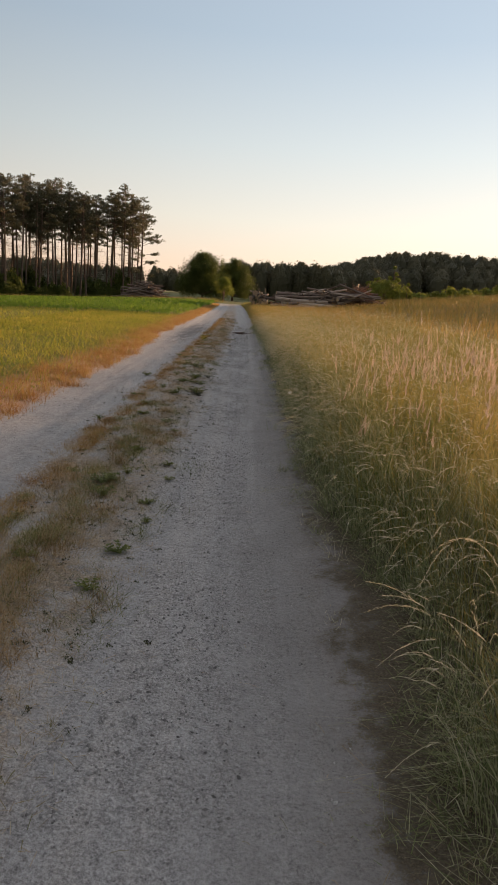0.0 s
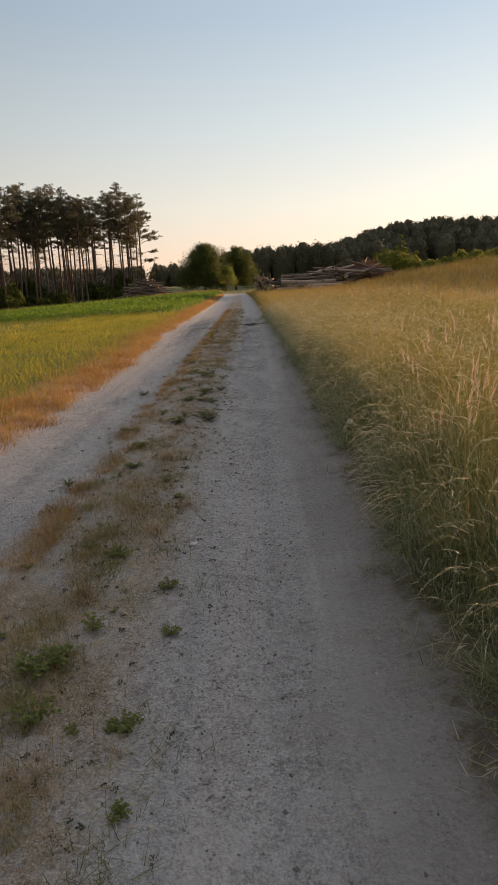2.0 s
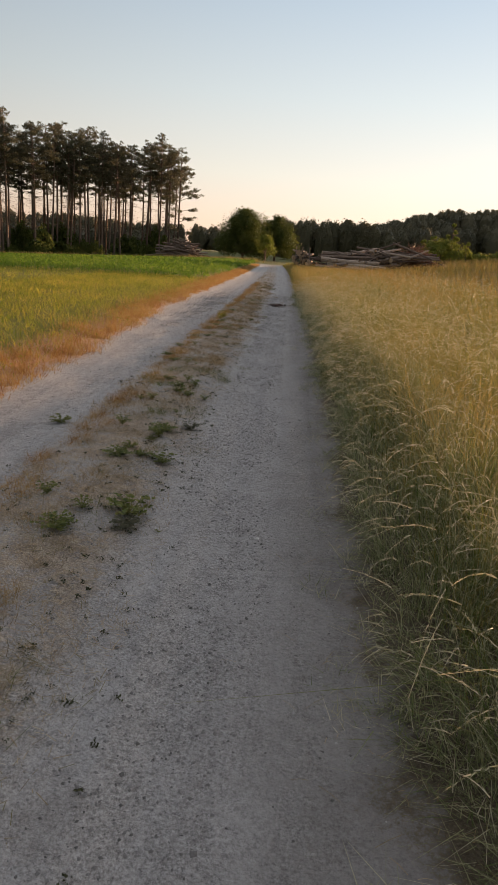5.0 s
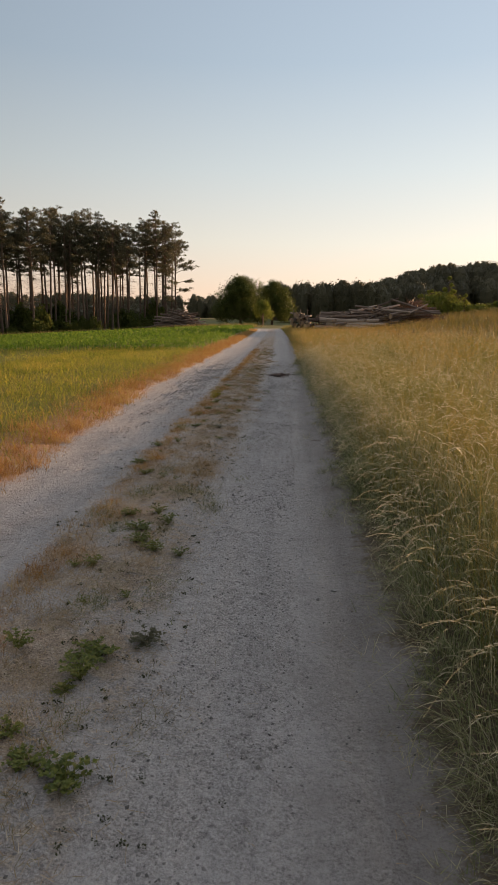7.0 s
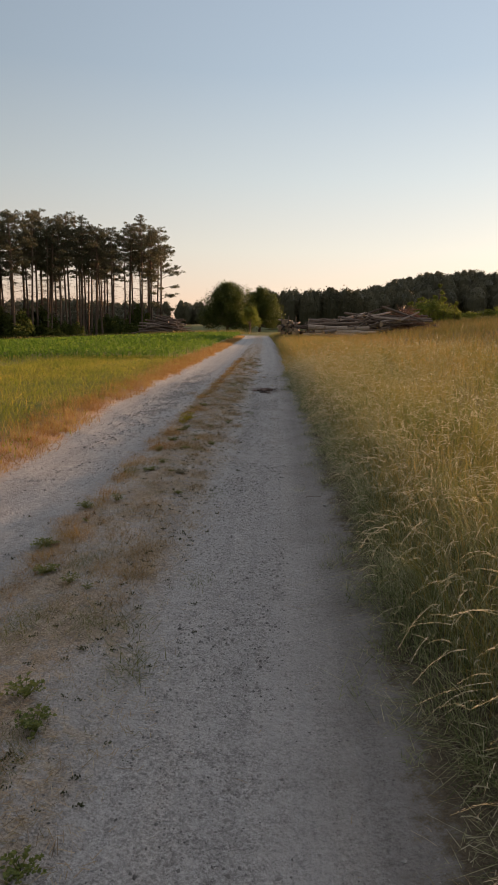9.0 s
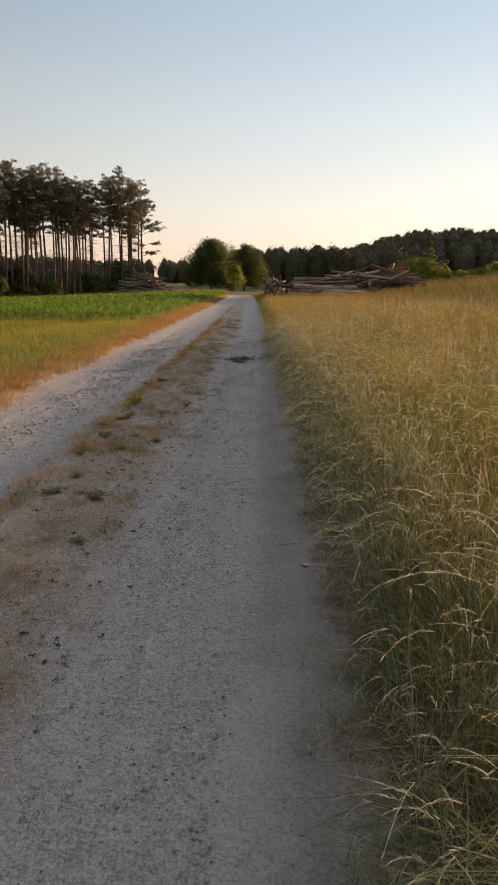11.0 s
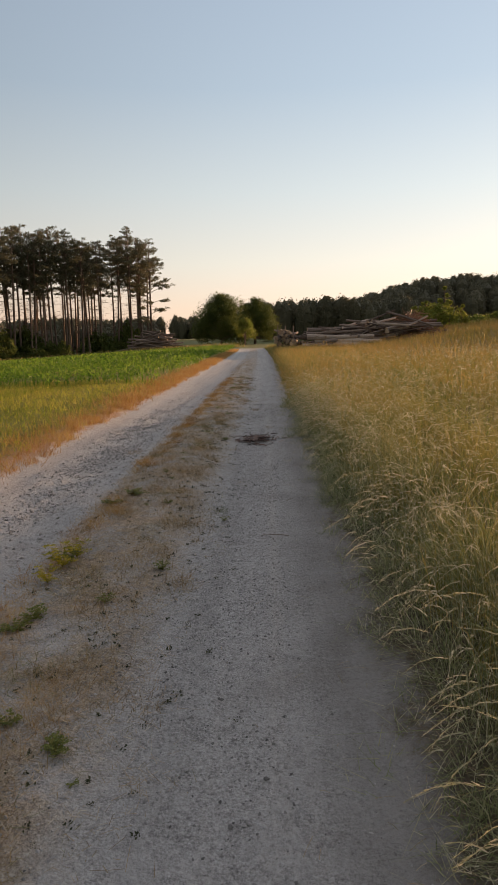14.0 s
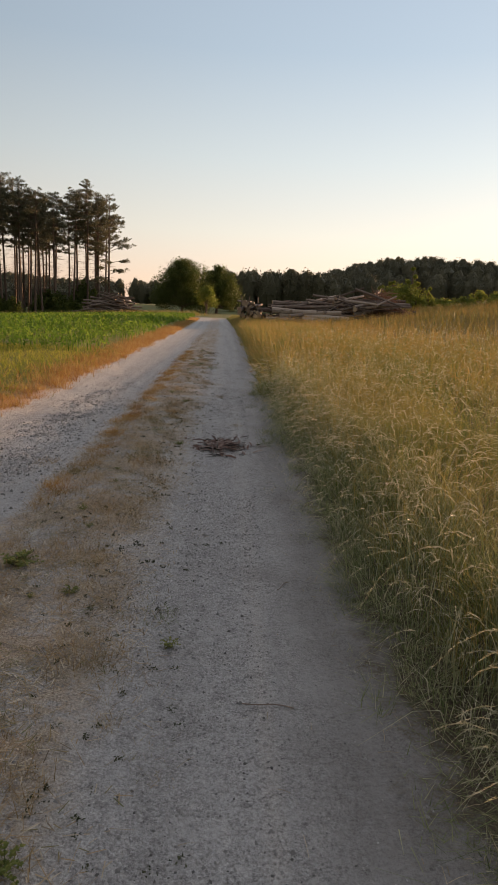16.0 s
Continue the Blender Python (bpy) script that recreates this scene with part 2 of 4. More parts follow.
M_PLUME = leaf_material("pink_plume_heads", [(0.1, (0.44, 0.33, 0.25)), (0.5, (0.60, 0.45, 0.35)), (0.9, (0.68, 0.55, 0.45))], 0.35, 0.6, 0.35)
M_FLUFF = leaf_material("seed_fluff", [(0.1, (0.62, 0.62, 0.58)), (0.9, (0.80, 0.79, 0.75))], 0.3, 5.0, 0.5)
M_EDGE = leaf_material("green_edge_grass", [(0.05, (0.08, 0.11, 0.04)), (0.4, (0.25, 0.285, 0.125)), (0.75, (0.45, 0.43, 0.25)), (1.0, (0.68, 0.62, 0.46))], 0.22, 0.8, 0.4)
M_GOLD = leaf_material("distant_meadow_tops", [(0.1, (0.24, 0.19, 0.05)), (0.5, (0.40, 0.26, 0.085)), (0.9, (0.52, 0.33, 0.125))], 0.6, 0.12, 0.4)
M_TURF = leaf_material("left_field_grass", [(0.08, (0.12, 0.175, 0.022)), (0.45, (0.30, 0.31, 0.045)), (0.9, (0.50, 0.38, 0.09))], 0.3, 0.5, 0.6)
M_CROP = leaf_material("crop_leaves", [(0.1, (0.075, 0.15, 0.018)), (0.5, (0.125, 0.22, 0.03)), (0.9, (0.20, 0.27, 0.045))], 0.35, 0.25, 0.5)
M_DRY = leaf_material("dry_verge_grass", [(0.1, (0.27, 0.13, 0.05)), (0.5, (0.44, 0.245, 0.085)), (0.9, (0.58, 0.42, 0.17))], 0.4, 1.8, 0.4)
M_STRAW = leaf_material("strip_turf", [(0.10, (0.16, 0.16, 0.065)), (0.32, (0.29, 0.225, 0.115)), (0.62, (0.43, 0.30, 0.175)), (0.95, (0.64, 0.53, 0.38))], 0.45, 3.2, 0.15)
M_MAT = leaf_material("matted_straw", [(0.1, (0.17, 0.125, 0.085)), (0.5, (0.40, 0.315, 0.225)), (0.9, (0.66, 0.565, 0.44))], 0.3, 2.0, 0.1)
M_TUFT = leaf_material("green_strip_tufts", [(0.1, (0.16, 0.18, 0.06)), (0.5, (0.28, 0.28, 0.11)), (0.9, (0.46, 0.39, 0.21))], 0.3, 2.5, 0.25)
M_RUST = leaf_material("rust_clumps", [(0.1, (0.19, 0.14, 0.065)), (0.45, (0.39, 0.25, 0.12)), (0.9, (0.58, 0.44, 0.27))], 0.4, 2.5, 0.2)
M_YELLOW = leaf_material("yellowed_leaves", [(0.1, (0.20, 0.21, 0.04)), (0.9, (0.52, 0.42, 0.05))], 0.2, 2.0, 0.35)
M_WEED = leaf_material("weed_leaves", [(0.1, (0.085, 0.115, 0.03)), (0.6, (0.175, 0.195, 0.045)), (1.0, (0.32, 0.28, 0.09))], 0.3, 2.0, 0.3, 0.15)
M_SEEDLING = leaf_material("dusty_seedlings", [(0.1, (0.055, 0.058, 0.036)), (0.6, (0.09, 0.095, 0.048)), (1.0, (0.15, 0.14, 0.08))], 0.3, 3.0, 0.2)
# needle colour brighter than foliage, the haze before the pines put into it
M_NEEDLE = leaf_material("hazed_needles", [(0.1, (0.10, 0.10, 0.065)), (0.6, (0.145, 0.138, 0.085)), (1.0, (0.20, 0.17, 0.105))], 0.4, 0.12, 0.35)
M_LEAF = leaf_material("tree_leaves", [(0.1, (0.065, 0.085, 0.024)), (0.6, (0.115, 0.14, 0.035)), (1.0, (0.19, 0.19, 0.055))], 0.45, 0.3, 0.35)
M_SHRUB = leaf_material("shrub_leaves", [(0.1, (0.13, 0.17, 0.035)), (0.6, (0.21, 0.24, 0.05)), (1.0, (0.30, 0.29, 0.08))], 0.45, 0.3, 0.55)
# forest colour lifted to a paler brown, with distant haze painted in
M_FAR = leaf_material("hazed_forest_leaves", [(0.1, (0.105, 0.10, 0.065)), (0.6, (0.14, 0.128, 0.08)), (1.0, (0.175, 0.155, 0.095))], 0.5, 0.05, 0.2)
M_TWIG = leaf_material("brush_twigs", [(0.1, (0.16, 0.09, 0.06)), (0.9, (0.30, 0.17, 0.12))], 0.3, 0.5, 0.1)
M_PINE_BARK = bark_material("pine_bark", (0.085, 0.06, 0.047), (0.22, 0.15, 0.11), 9)
M_BARK = bark_material("log_bark", (0.095, 0.07, 0.058), (0.29, 0.22, 0.178), 12)
M_PALE_BARK = bark_material("peeled_log", (0.33, 0.25, 0.20), (0.60, 0.48, 0.39), 8)
M_END = end_grain_material()
M_CHIP = leaf_material("bark_chips", [(0.1, (0.075, 0.045, 0.037)), (0.7, (0.19, 0.115, 0.09)), (1.0, (0.36, 0.28, 0.23))], 0.2, 3.0, 0.0)

rng = np.random.default_rng(7)


# ---- mesh helpers ----
class Soup:
    """Triangles gathered in bulk, for one mesh."""

    def __init__(self):
        self.v, self.t, self.m, self.count = [], [], [], 0

    def add(self, verts, tris, slot=0):
        verts = np.asarray(verts, float).reshape(-1, 3)
        tris = np.asarray(tris, np.int64).reshape(-1, 3)
        self.v.append(verts)
        self.t.append(tris + self.count)
        self.m.append(np.full(len(tris), slot, np.int32))
        self.count += len(verts)

    def mesh(self, name, *materials, smooth=False):
        v, t, m = np.concatenate(self.v), np.concatenate(self.t), np.concatenate(self.m)
        me = bpy.data.meshes.new(name)
        me.vertices.add(len(v))
        me.vertices.foreach_set("co", v.astype(np.float32).ravel())
        me.loops.add(3 * len(t))
        me.loops.foreach_set("vertex_index", t.astype(np.int32).ravel())
        me.polygons.add(len(t))
        me.polygons.foreach_set("loop_start", np.arange(0, 3 * len(t), 3, dtype=np.int32))
        for mat in materials:
            me.materials.append(mat)
        me.polygons.foreach_set("material_index", m)
        me.polygons.foreach_set("use_smooth", np.full(len(t), smooth))
        me.update(calc_edges=True)
        return me


def ribbons(soup, points, widths, side, slot=0):
    """Flat tapering strips: points (n, k, 3), widths (n, k), side (n, 3)."""
    n, k = widths.shape
    off = side[:, None, :] * widths[:, :, None] * 0.5
    verts = np.stack((points - off, points + off), 2)
    base = (np.arange(n) * 2 * k)[:, None]
    faces = []
    for i in range(k - 1):
        a = base + 2 * i
        faces += [np.concatenate((a, a + 1, a + 3), 1), np.concatenate((a, a + 3, a + 2), 1)]
    soup.add(verts, np.concatenate(faces), slot)


def unit(v):
    return v / np.maximum(np.linalg.norm(v, axis=-1, keepdims=True), 1e-9)


def spin(n):
    a = rng.uniform(0, 2 * np.pi, n)
    return np.stack((np.cos(a), np.sin(a), 0 * a), 1)


def blades(soup, base, height, width, lean, k=4, slot=0, droop=0.12):
    """Grass blades that rise from base and bow over along lean (n, 2)."""
    n = len(base)
    s = np.linspace(0, 1, k)
    p = np.empty((n, k, 3))
    p[:, :, :2] = base[:, None, :2] + lean[:, None, :] * (s ** 2)[None, :, None]
    reach = np.linalg.norm(lean, axis=1)
    p[:, :, 2] = base[:, 2, None] + height[:, None] * s - (droop + 0.35 * reach / np.maximum(height, 0.01))[:, None] * height[:, None] * (s ** 3)[None, :]
    w = width[:, None] * np.interp(s, [0, 0.35, 1], [0.8, 1.0, 0.12])[None, :]
    ribbons(soup, p, w, spin(n), slot)
    return p


def leaves(soup, centre, size, slim=0.5, slot=0, up=0.0):
    """Loose leaf shapes at any tilt: a bent diamond each."""
    n = len(centre)
    d = rng.normal(size=(n, 3))
    d[:, 2] += up
    d = unit(d)
    side = unit(np.cross(d, rng.normal(size=(n, 3))))
    nrm = np.cross(d, side)
    s = np.array([-0.5, 0.0, 0.5])
    p = centre[:, None, :] + d[:, None, :] * (s[None, :, None] * size[:, None, None]) + nrm[:, None, :] * (np.array([0, 0.12, 0])[None, :, None] * size[:, None, None])
    w = size[:, None] * np.array([0.08, slim, 0.05])[None, :]
    ribbons(soup, p, w, side, slot)


def flakes(soup, centre, size, slim=0.5, slot=0, up=0.0):
    """Loose tapering leaf shapes, two triangles each."""
    n = len(centre)
    d = rng.normal(size=(n, 3))
    d[:, 2] += up
    d = unit(d) * size[:, None] * 0.5
    side = unit(np.cross(d, rng.normal(size=(n, 3))))
    ribbons(soup, np.stack((centre - d, centre + d), 1), size[:, None] * np.array([slim, 0.25 * slim])[None, :], side, slot)


def tube(soup, points, radii, sides=8, slot=0, cap_slot=None):
    """A limb, trunk or log along points."""
    points = np.asarray(points, float)
    k = len(points)
    tangent = unit(np.gradient(points, axis=0))
    ref = np.array([0.0, 0.0, 1.0]) if abs(tangent[0, 2]) < 0.8 else np.array([1.0, 0.0, 0.0])
    a = unit(np.cross(tangent, ref))
    b = np.cross(tangent, a)
    ang = np.linspace(0, 2 * np.pi, sides, endpoint=False)
    ring = np.cos(ang)[None, :, None] * a[:, None, :] + np.sin(ang)[None, :, None] * b[:, None, :]
    r = np.asarray(radii, float)[:, None, None]
    verts = (points[:, None, :] + ring * r).reshape(-1, 3)
    tris = []
    for i in range(k - 1):
        for j in range(sides):
            q, w = i * sides + j, i * sides + (j + 1) % sides
            tris += [(q, w, w + sides), (q, w + sides, q + sides)]
    soup.add(verts, tris, slot)
    for row, flip in ((0, True), (k - 1, False)):
        ringv = verts[row * sides:(row + 1) * sides]
        cap = np.concatenate((ringv, [points[row]]))
        f = [(j, (j + 1) % sides, sides) if not flip else ((j + 1) % sides, j, sides) for j in range(sides)]
        soup.add(cap, f, slot if cap_slot is None else cap_slot)


def part(name, mesh, parent, label=""):
    ob = new(name, mesh)
    ob.parent = parent
    return tagged(ob, label)


def thing(name, label, category, group="", kind=""):
    return tagged(new(name), label, category, group, kind)


# ---- lie of the land ----
def bend(y):
    return -1.3 * (np.maximum(y, 0) / 80.0) ** 2


def smooth(v, a, b):
    u = np.clip((v - a) / (b - a), 0, 1)
    return u * u * (3 - 2 * u)


def wave(x, y, seed, scale):
    """Smooth cheap noise, about -1 to 1."""
    r = np.random.default_rng(seed)
    out = 0.0
    for k in range(6):
        a, ph = r.uniform(0, 2 * np.pi), r.uniform(0, 2 * np.pi)
        f = (1.0 + 0.45 * k) / scale
        out = out + np.sin((x * np.cos(a) + y * np.sin(a)) * f * 2 * np.pi + ph) / (1 + 0.4 * k)
    return out / 2.6


def land(x, y):
    """Height of the ground."""
    x, y = np.asarray(x, float), np.asarray(y, float)
    z = 0.122 * np.logaddexp(0, (x - 3.6) / 2.0) * 2.0 * smooth(y, 15, 75)
    z = np.minimum(z, 6.0 + 0 * z)
    z = z - np.minimum(0.056 * np.logaddexp(0, (-x - 9.5) / 2.5) * 2.5, 3.6)
    hill = 17.6 * smooth(x + 0.10 * (y - 330), 8, 90) * smooth(y, 270, 345)
    z = z * (1 - smooth(y, 130, 240)) + hill
    u = x - bend(y)
    near = 1 - smooth(y, 60, 90)
    crown = 0.035 * np.exp(-((u + 1.05) / 0.35) ** 2) - 0.02 * np.exp(-((u + 0.15) / 0.4) ** 2) - 0.025 * np.exp(-((u + 2.0) / 0.35) ** 2)
    verge = 0.05 * smooth(u, 0.3, 0.8) + 0.06 * smooth(-u, 2.5, 3.2)
    rough = 0.010 * wave(x, y, 3, 1.1) + 0.005 * wave(x, y, 4, 0.31)
    return z + (crown + verge + rough) * near


def edge_right(y):
    """Where the tall grass begins."""
    return 0.755 + bend(y) + 0.10 * wave(0 * y, y, 11, 3.1) + 0.05 * wave(0 * y, y, 12, 0.9) - 0.22 * smooth(y, 18, 31) + 0.19 * (1 - smooth(y, 2.0, 5.5))


def edge_left(y):
    return -2.55 - 0.36 * smooth(y, 14, 24) + bend(y) + 0.12 * wave(0 * y, y, 13, 4.0) + 0.05 * wave(0 * y, y, 14, 0.8)


def build_ground():
    def lines(dense_a, dense_b, step, out_a, out_b, grow):
        mid = list(np.arange(dense_a, dense_b + 1e-6, step))
        lo, hi, d = [], [], step
        v = dense_a
        while v > out_a:
            d *= grow
            v -= d
            lo.append(max(v, out_a))
        v, d = dense_b, step
        while v < out_b:
            d *= grow
            v += d
            hi.append(min(v, out_b))
        return np.array(lo[::-1] + mid + hi)
    xs = lines(-3.6, 1.2, 0.08, -3000, 3000, 1.18)
    ys = lines(-2.0, 32.0, 0.10, -3000, 4000, 1.07)
    gx, gy = np.meshgrid(xs, ys)
    v = np.stack((gx, gy, land(gx, gy)), 2).reshape(-1, 3)
    nx, ny = len(xs), len(ys)
    i, j = np.meshgrid(np.arange(nx - 1), np.arange(ny - 1))
    a = (j * nx + i).ravel()
    tri = np.concatenate((np.stack((a, a + 1, a + nx + 1), 1), np.stack((a, a + nx + 1, a + nx), 1)))
    cx, cy = v[tri].mean(1)[:, 0], v[tri].mean(1)[:, 1]
    on_road = (cx > -3.2) & (cx < 0.9) & (cy > -2.0) & (cy < 32.0)
    for name, pick, label, cat in (("ground", ~on_road, "dry field earth and rough grassland reaching the horizon", "ground"),
                                   ("road", on_road, "grey dusty gravel farm track with two wheel ruts", "road")):
        used, inv = np.unique(tri[pick], return_inverse=True)
        s = Soup()
        s.add(v[used], inv.reshape(-1, 3))
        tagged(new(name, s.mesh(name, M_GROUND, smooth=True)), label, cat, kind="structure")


build_ground()


# ---- stones and straw lying on the track ----
def scatter(n, x0, x1, y0, y1):
    x, y = rng.uniform(x0, x1, n), rng.uniform(y0, y1, n)
    return x, y


def stone_soup(soup, x, y, size):
    """Small broken stones: squashed, skewed octahedra sunk a little into the dust."""
    n = len(x)
    octa = np.array([(1, 0, 0), (0, 1, 0), (-1, 0, 0), (0, -1, 0), (0, 0, 1), (0, 0, -1)], float)
    f = np.array([(0, 1, 4), (1, 2, 4), (2, 3, 4), (3, 0, 4), (1, 0, 5), (2, 1, 5), (3, 2, 5), (0, 3, 5)])
    sh = octa[None] * (1 + rng.uniform(-0.35, 0.35, (n, 6, 3))) + rng.uniform(-0.2, 0.2, (n, 6, 3))
    sh = sh * size[:, None, None] * np.stack((rng.uniform(0.7, 1.3, n), rng.uniform(0.7, 1.3, n), rng.uniform(0.55, 1.0, n)), 1)[:, None, :]
    a = rng.uniform(0, 2 * np.pi, n)
    c, s = np.cos(a)[:, None], np.sin(a)[:, None]
    px = sh[:, :, 0] * c - sh[:, :, 1] * s + x[:, None]
    py = sh[:, :, 0] * s + sh[:, :, 1] * c + y[:, None]
    pz = sh[:, :, 2] + (land(x, y) + size * 0.15)[:, None]
    soup.add(np.stack((px, py, pz), 2), (f[None] + (np.arange(n) * 6)[:, None, None]).reshape(-1, 3))


def build_stones():
    s = Soup()
    for n, x0, x1, lo, hi in ((26000, -0.8, 0.55, 0.0028, 0.0065), (30000, -0.45, 0.12, 0.003, 0.0085), (700, -0.95, 0.5, 0.005, 0.010),
                              (7000, -2.65, -1.5, 0.004, 0.009), (2500, -1.5, -0.6, 0.004, 0.011), (1300, -0.95, -0.35, 0.004, 0.009)):
        x, y = scatter(n, x0, x1, 1.5, 31)
        keep = wave(x, y, 31, 1.7) + rng.normal(0, 0.6, n) > -0.1
        x, y = x[keep], y[keep]
        stone_soup(s, x + bend(y), y, rng.uniform(lo, hi, len(x)) * rng.uniform(0.6, 1.2, len(x)))
    # a coarser gravel patch in the far rut
    x, y = rng.normal(-2.10, 0.2, 6500), rng.normal(25.0, 3.0, 6500)
    keep = wave(x, y, 33, 0.9) + rng.normal(0, 0.5, 6500) > -0.2
    x, y = x[keep], y[keep]
    stone_soup(s, x + bend(y), y, rng.uniform(0.006, 0.017, len(x)))
    tagged(new("gravel", s.mesh("gravel", M_STONE)), "loose grey crushed stones scattered on the track", "gravel", kind="stuff")
    w = Soup()
    n = 3000
    x, y = scatter(n, -1.7, 0.6, 0, 32)
    x = np.where(rng.random(n) < 0.75, edge_right(y) - np.abs(rng.normal(0, 0.16, n)), x)
    d = spin(n) * (rng.uniform(0.01, 0.06, n) * rng.uniform(0.4, 1, n))[:, None]
    c = np.stack((x, y, land(x, y) + 0.006), 1)
    p = np.stack((c - d, c + [0, 0, 0.004], c + d), 1)
    ribbons(w, p, np.full((n, 3), 0.0016), np.stack((-d[:, 1], d[:, 0], 0 * x), 1) / np.linalg.norm(d, axis=1)[:, None])
    tagged(new("fallen_straw", w.mesh("fallen_straw", M_STRAW)), "short pale straw stalks lying on the gravel", "straw", kind="stuff")


build_stones()


# ---- the tall meadow beside the track ----
def meadow_height(x, y):
    u = x - edge_right(y)
    h = 0.98 - 0.14 * smooth(y, 9, 20)
    h = h * (0.45 + 0.55 * smooth(u, -0.05, 0.55))
    return h * (1 + 0.15 * wave(x, y, 21, 2.6) + 0.20 * wave(x, y, 22, 0.7) - 0.25 * smooth(wave(x, y, 23, 1.9), 0.35, 0.8))


def in_view(x, y, margin=1.5):
    """Keeps to the ground within sight of the walk."""
    return (x < 0.52 * (y + 3.0) + margin) | (x < 3.5)


def clump_lean(x, y):
    """Neighbouring stems lean the same way, as wind and rain have laid them."""
    return 0.34 * np.stack((wave(x, y, 27, 1.2) + 0.5 * wave(x, y, 29, 0.5), wave(x, y, 28, 1.2)), 1)


def grow_meadow(soup, n, u0, u1, y0, y1, width, k, spread=0.28, low=1.0, slot=0):
    u, y = rng.uniform(u0, u1, n), rng.uniform(y0, y1, n)
    x = edge_right(y) + u
    ok = in_view(x, y) & (wave(x, y, 26, 0.75) + rng.normal(0, 0.4, n) > -0.40)
    x, y, u = x[ok], y[ok], u[ok]
    n = len(x)
    h = meadow_height(x, y) * rng.uniform(0.40, 1.02, n) * low
    lean = rng.normal(0, spread, (n, 2)) * h[:, None] + np.array([-0.06, -0.05])
    lean += clump_lean(x, y) * h[:, None]
    lean[:, 0] -= 0.22 * np.exp(-np.maximum(u, 0) / 0.2) * h
    blades(soup, np.stack((x, y, land(x, y) - 0.01), 1), h, width * rng.uniform(0.6, 1.3, n), lean, k, slot)


def grow_stalks(soup, n, u0, u1, y0, y1, thick, spikes, spike, k, head=1, slot=0):
    """Flowering stalks with nodding heads of many small spikelets."""
    u, y = rng.uniform(u0, u1, n), rng.uniform(y0, y1, n)
    x = edge_right(y) + u
    ok = in_view(x, y)
    ok &= wave(x, y, 25, 0.85) + rng.normal(0, 0.25, n) > 0.0
    x, y, u = x[ok], y[ok], u[ok]
    n = len(x)
    h = meadow_height(x, y) * rng.uniform(0.62, 1.24, n)
    lean = rng.normal(0, 0.32, (n, 2)) * h[:, None] + np.array([-0.06, -0.06]) * h[:, None]
    lean += clump_lean(x, y) * h[:, None]
    lean[:, 0] -= rng.uniform(-0.1, 0.40, n) * np.exp(-np.maximum(u, 0) / 0.28) * h
    lean[:, 0] = np.maximum(lean[:, 0], -u - 0.18)
    base = np.stack((x, y, land(x, y)), 1)
    p = blades(soup, base, h, np.full(n, thick), lean, k, slot, 0.10)
    top = p[:, -1]
    way = unit(top - p[:, -2])
    length = rng.uniform(0.10, 0.24, n) * np.minimum(1.0, h / 0.7)
    nod = rng.uniform(0.2, 1.0, n)

    def along(f):
        q = top + way * (f * length)[:, None]
        q[:, 2] -= nod * length * f ** 2
        return q
    one = np.ones(n)
    rachis = np.stack([along(f * one) for f in (0, 0.3, 0.65, 1)], 1)
    ribbons(soup, rachis, np.full((n, 4), thick * 0.8), unit(np.cross(way, spin(n))), head)
    for i in range(spikes):
        f = (i + rng.uniform(0, 0.8, n)) / spikes
        at = along(f)
        out = unit(way + spin(n) * rng.uniform(0.15, 0.5, n)[:, None] + np.array([0, 0, -1.0]) * (2 * nod * f)[:, None])
        size = spike * rng.uniform(0.7, 1.3, n) * (1.2 - 0.6 * f)
        q = np.stack((at, at + out * size[:, None]), 1)
        w = np.array([0.20, 0.05])
        ribbons(soup, q, size[:, None] * w, unit(np.cross(out, rng.normal(size=(n, 3)))), head)


def fringe(soup, tufts, per, slot):
    """Low tufts that creep out from under the tall grass."""
    y0 = rng.uniform(1.0, 32, tufts)
    u0 = -np.abs(rng.normal(0.0, 0.17, tufts)) + 0.06
    wide = np.repeat(rng.uniform(0.02, 0.05, tufts), per)
    y = np.repeat(y0, per) + rng.normal(0, 1.5, tufts * per) * wide
    x = edge_right(y) + np.repeat(u0, per) + rng.normal(0, 1, tufts * per) * wide
    h = np.repeat(rng.uniform(0.04, 0.14, tufts), per) * rng.uniform(0.5, 1.2, tufts * per)
    blades(soup, np.stack((x, y, land(x, y) - 0.003), 1), h, np.full(tufts * per, 0.0048), rng.normal(0, 0.7, (tufts * per, 2)) * h[:, None], 2, slot)


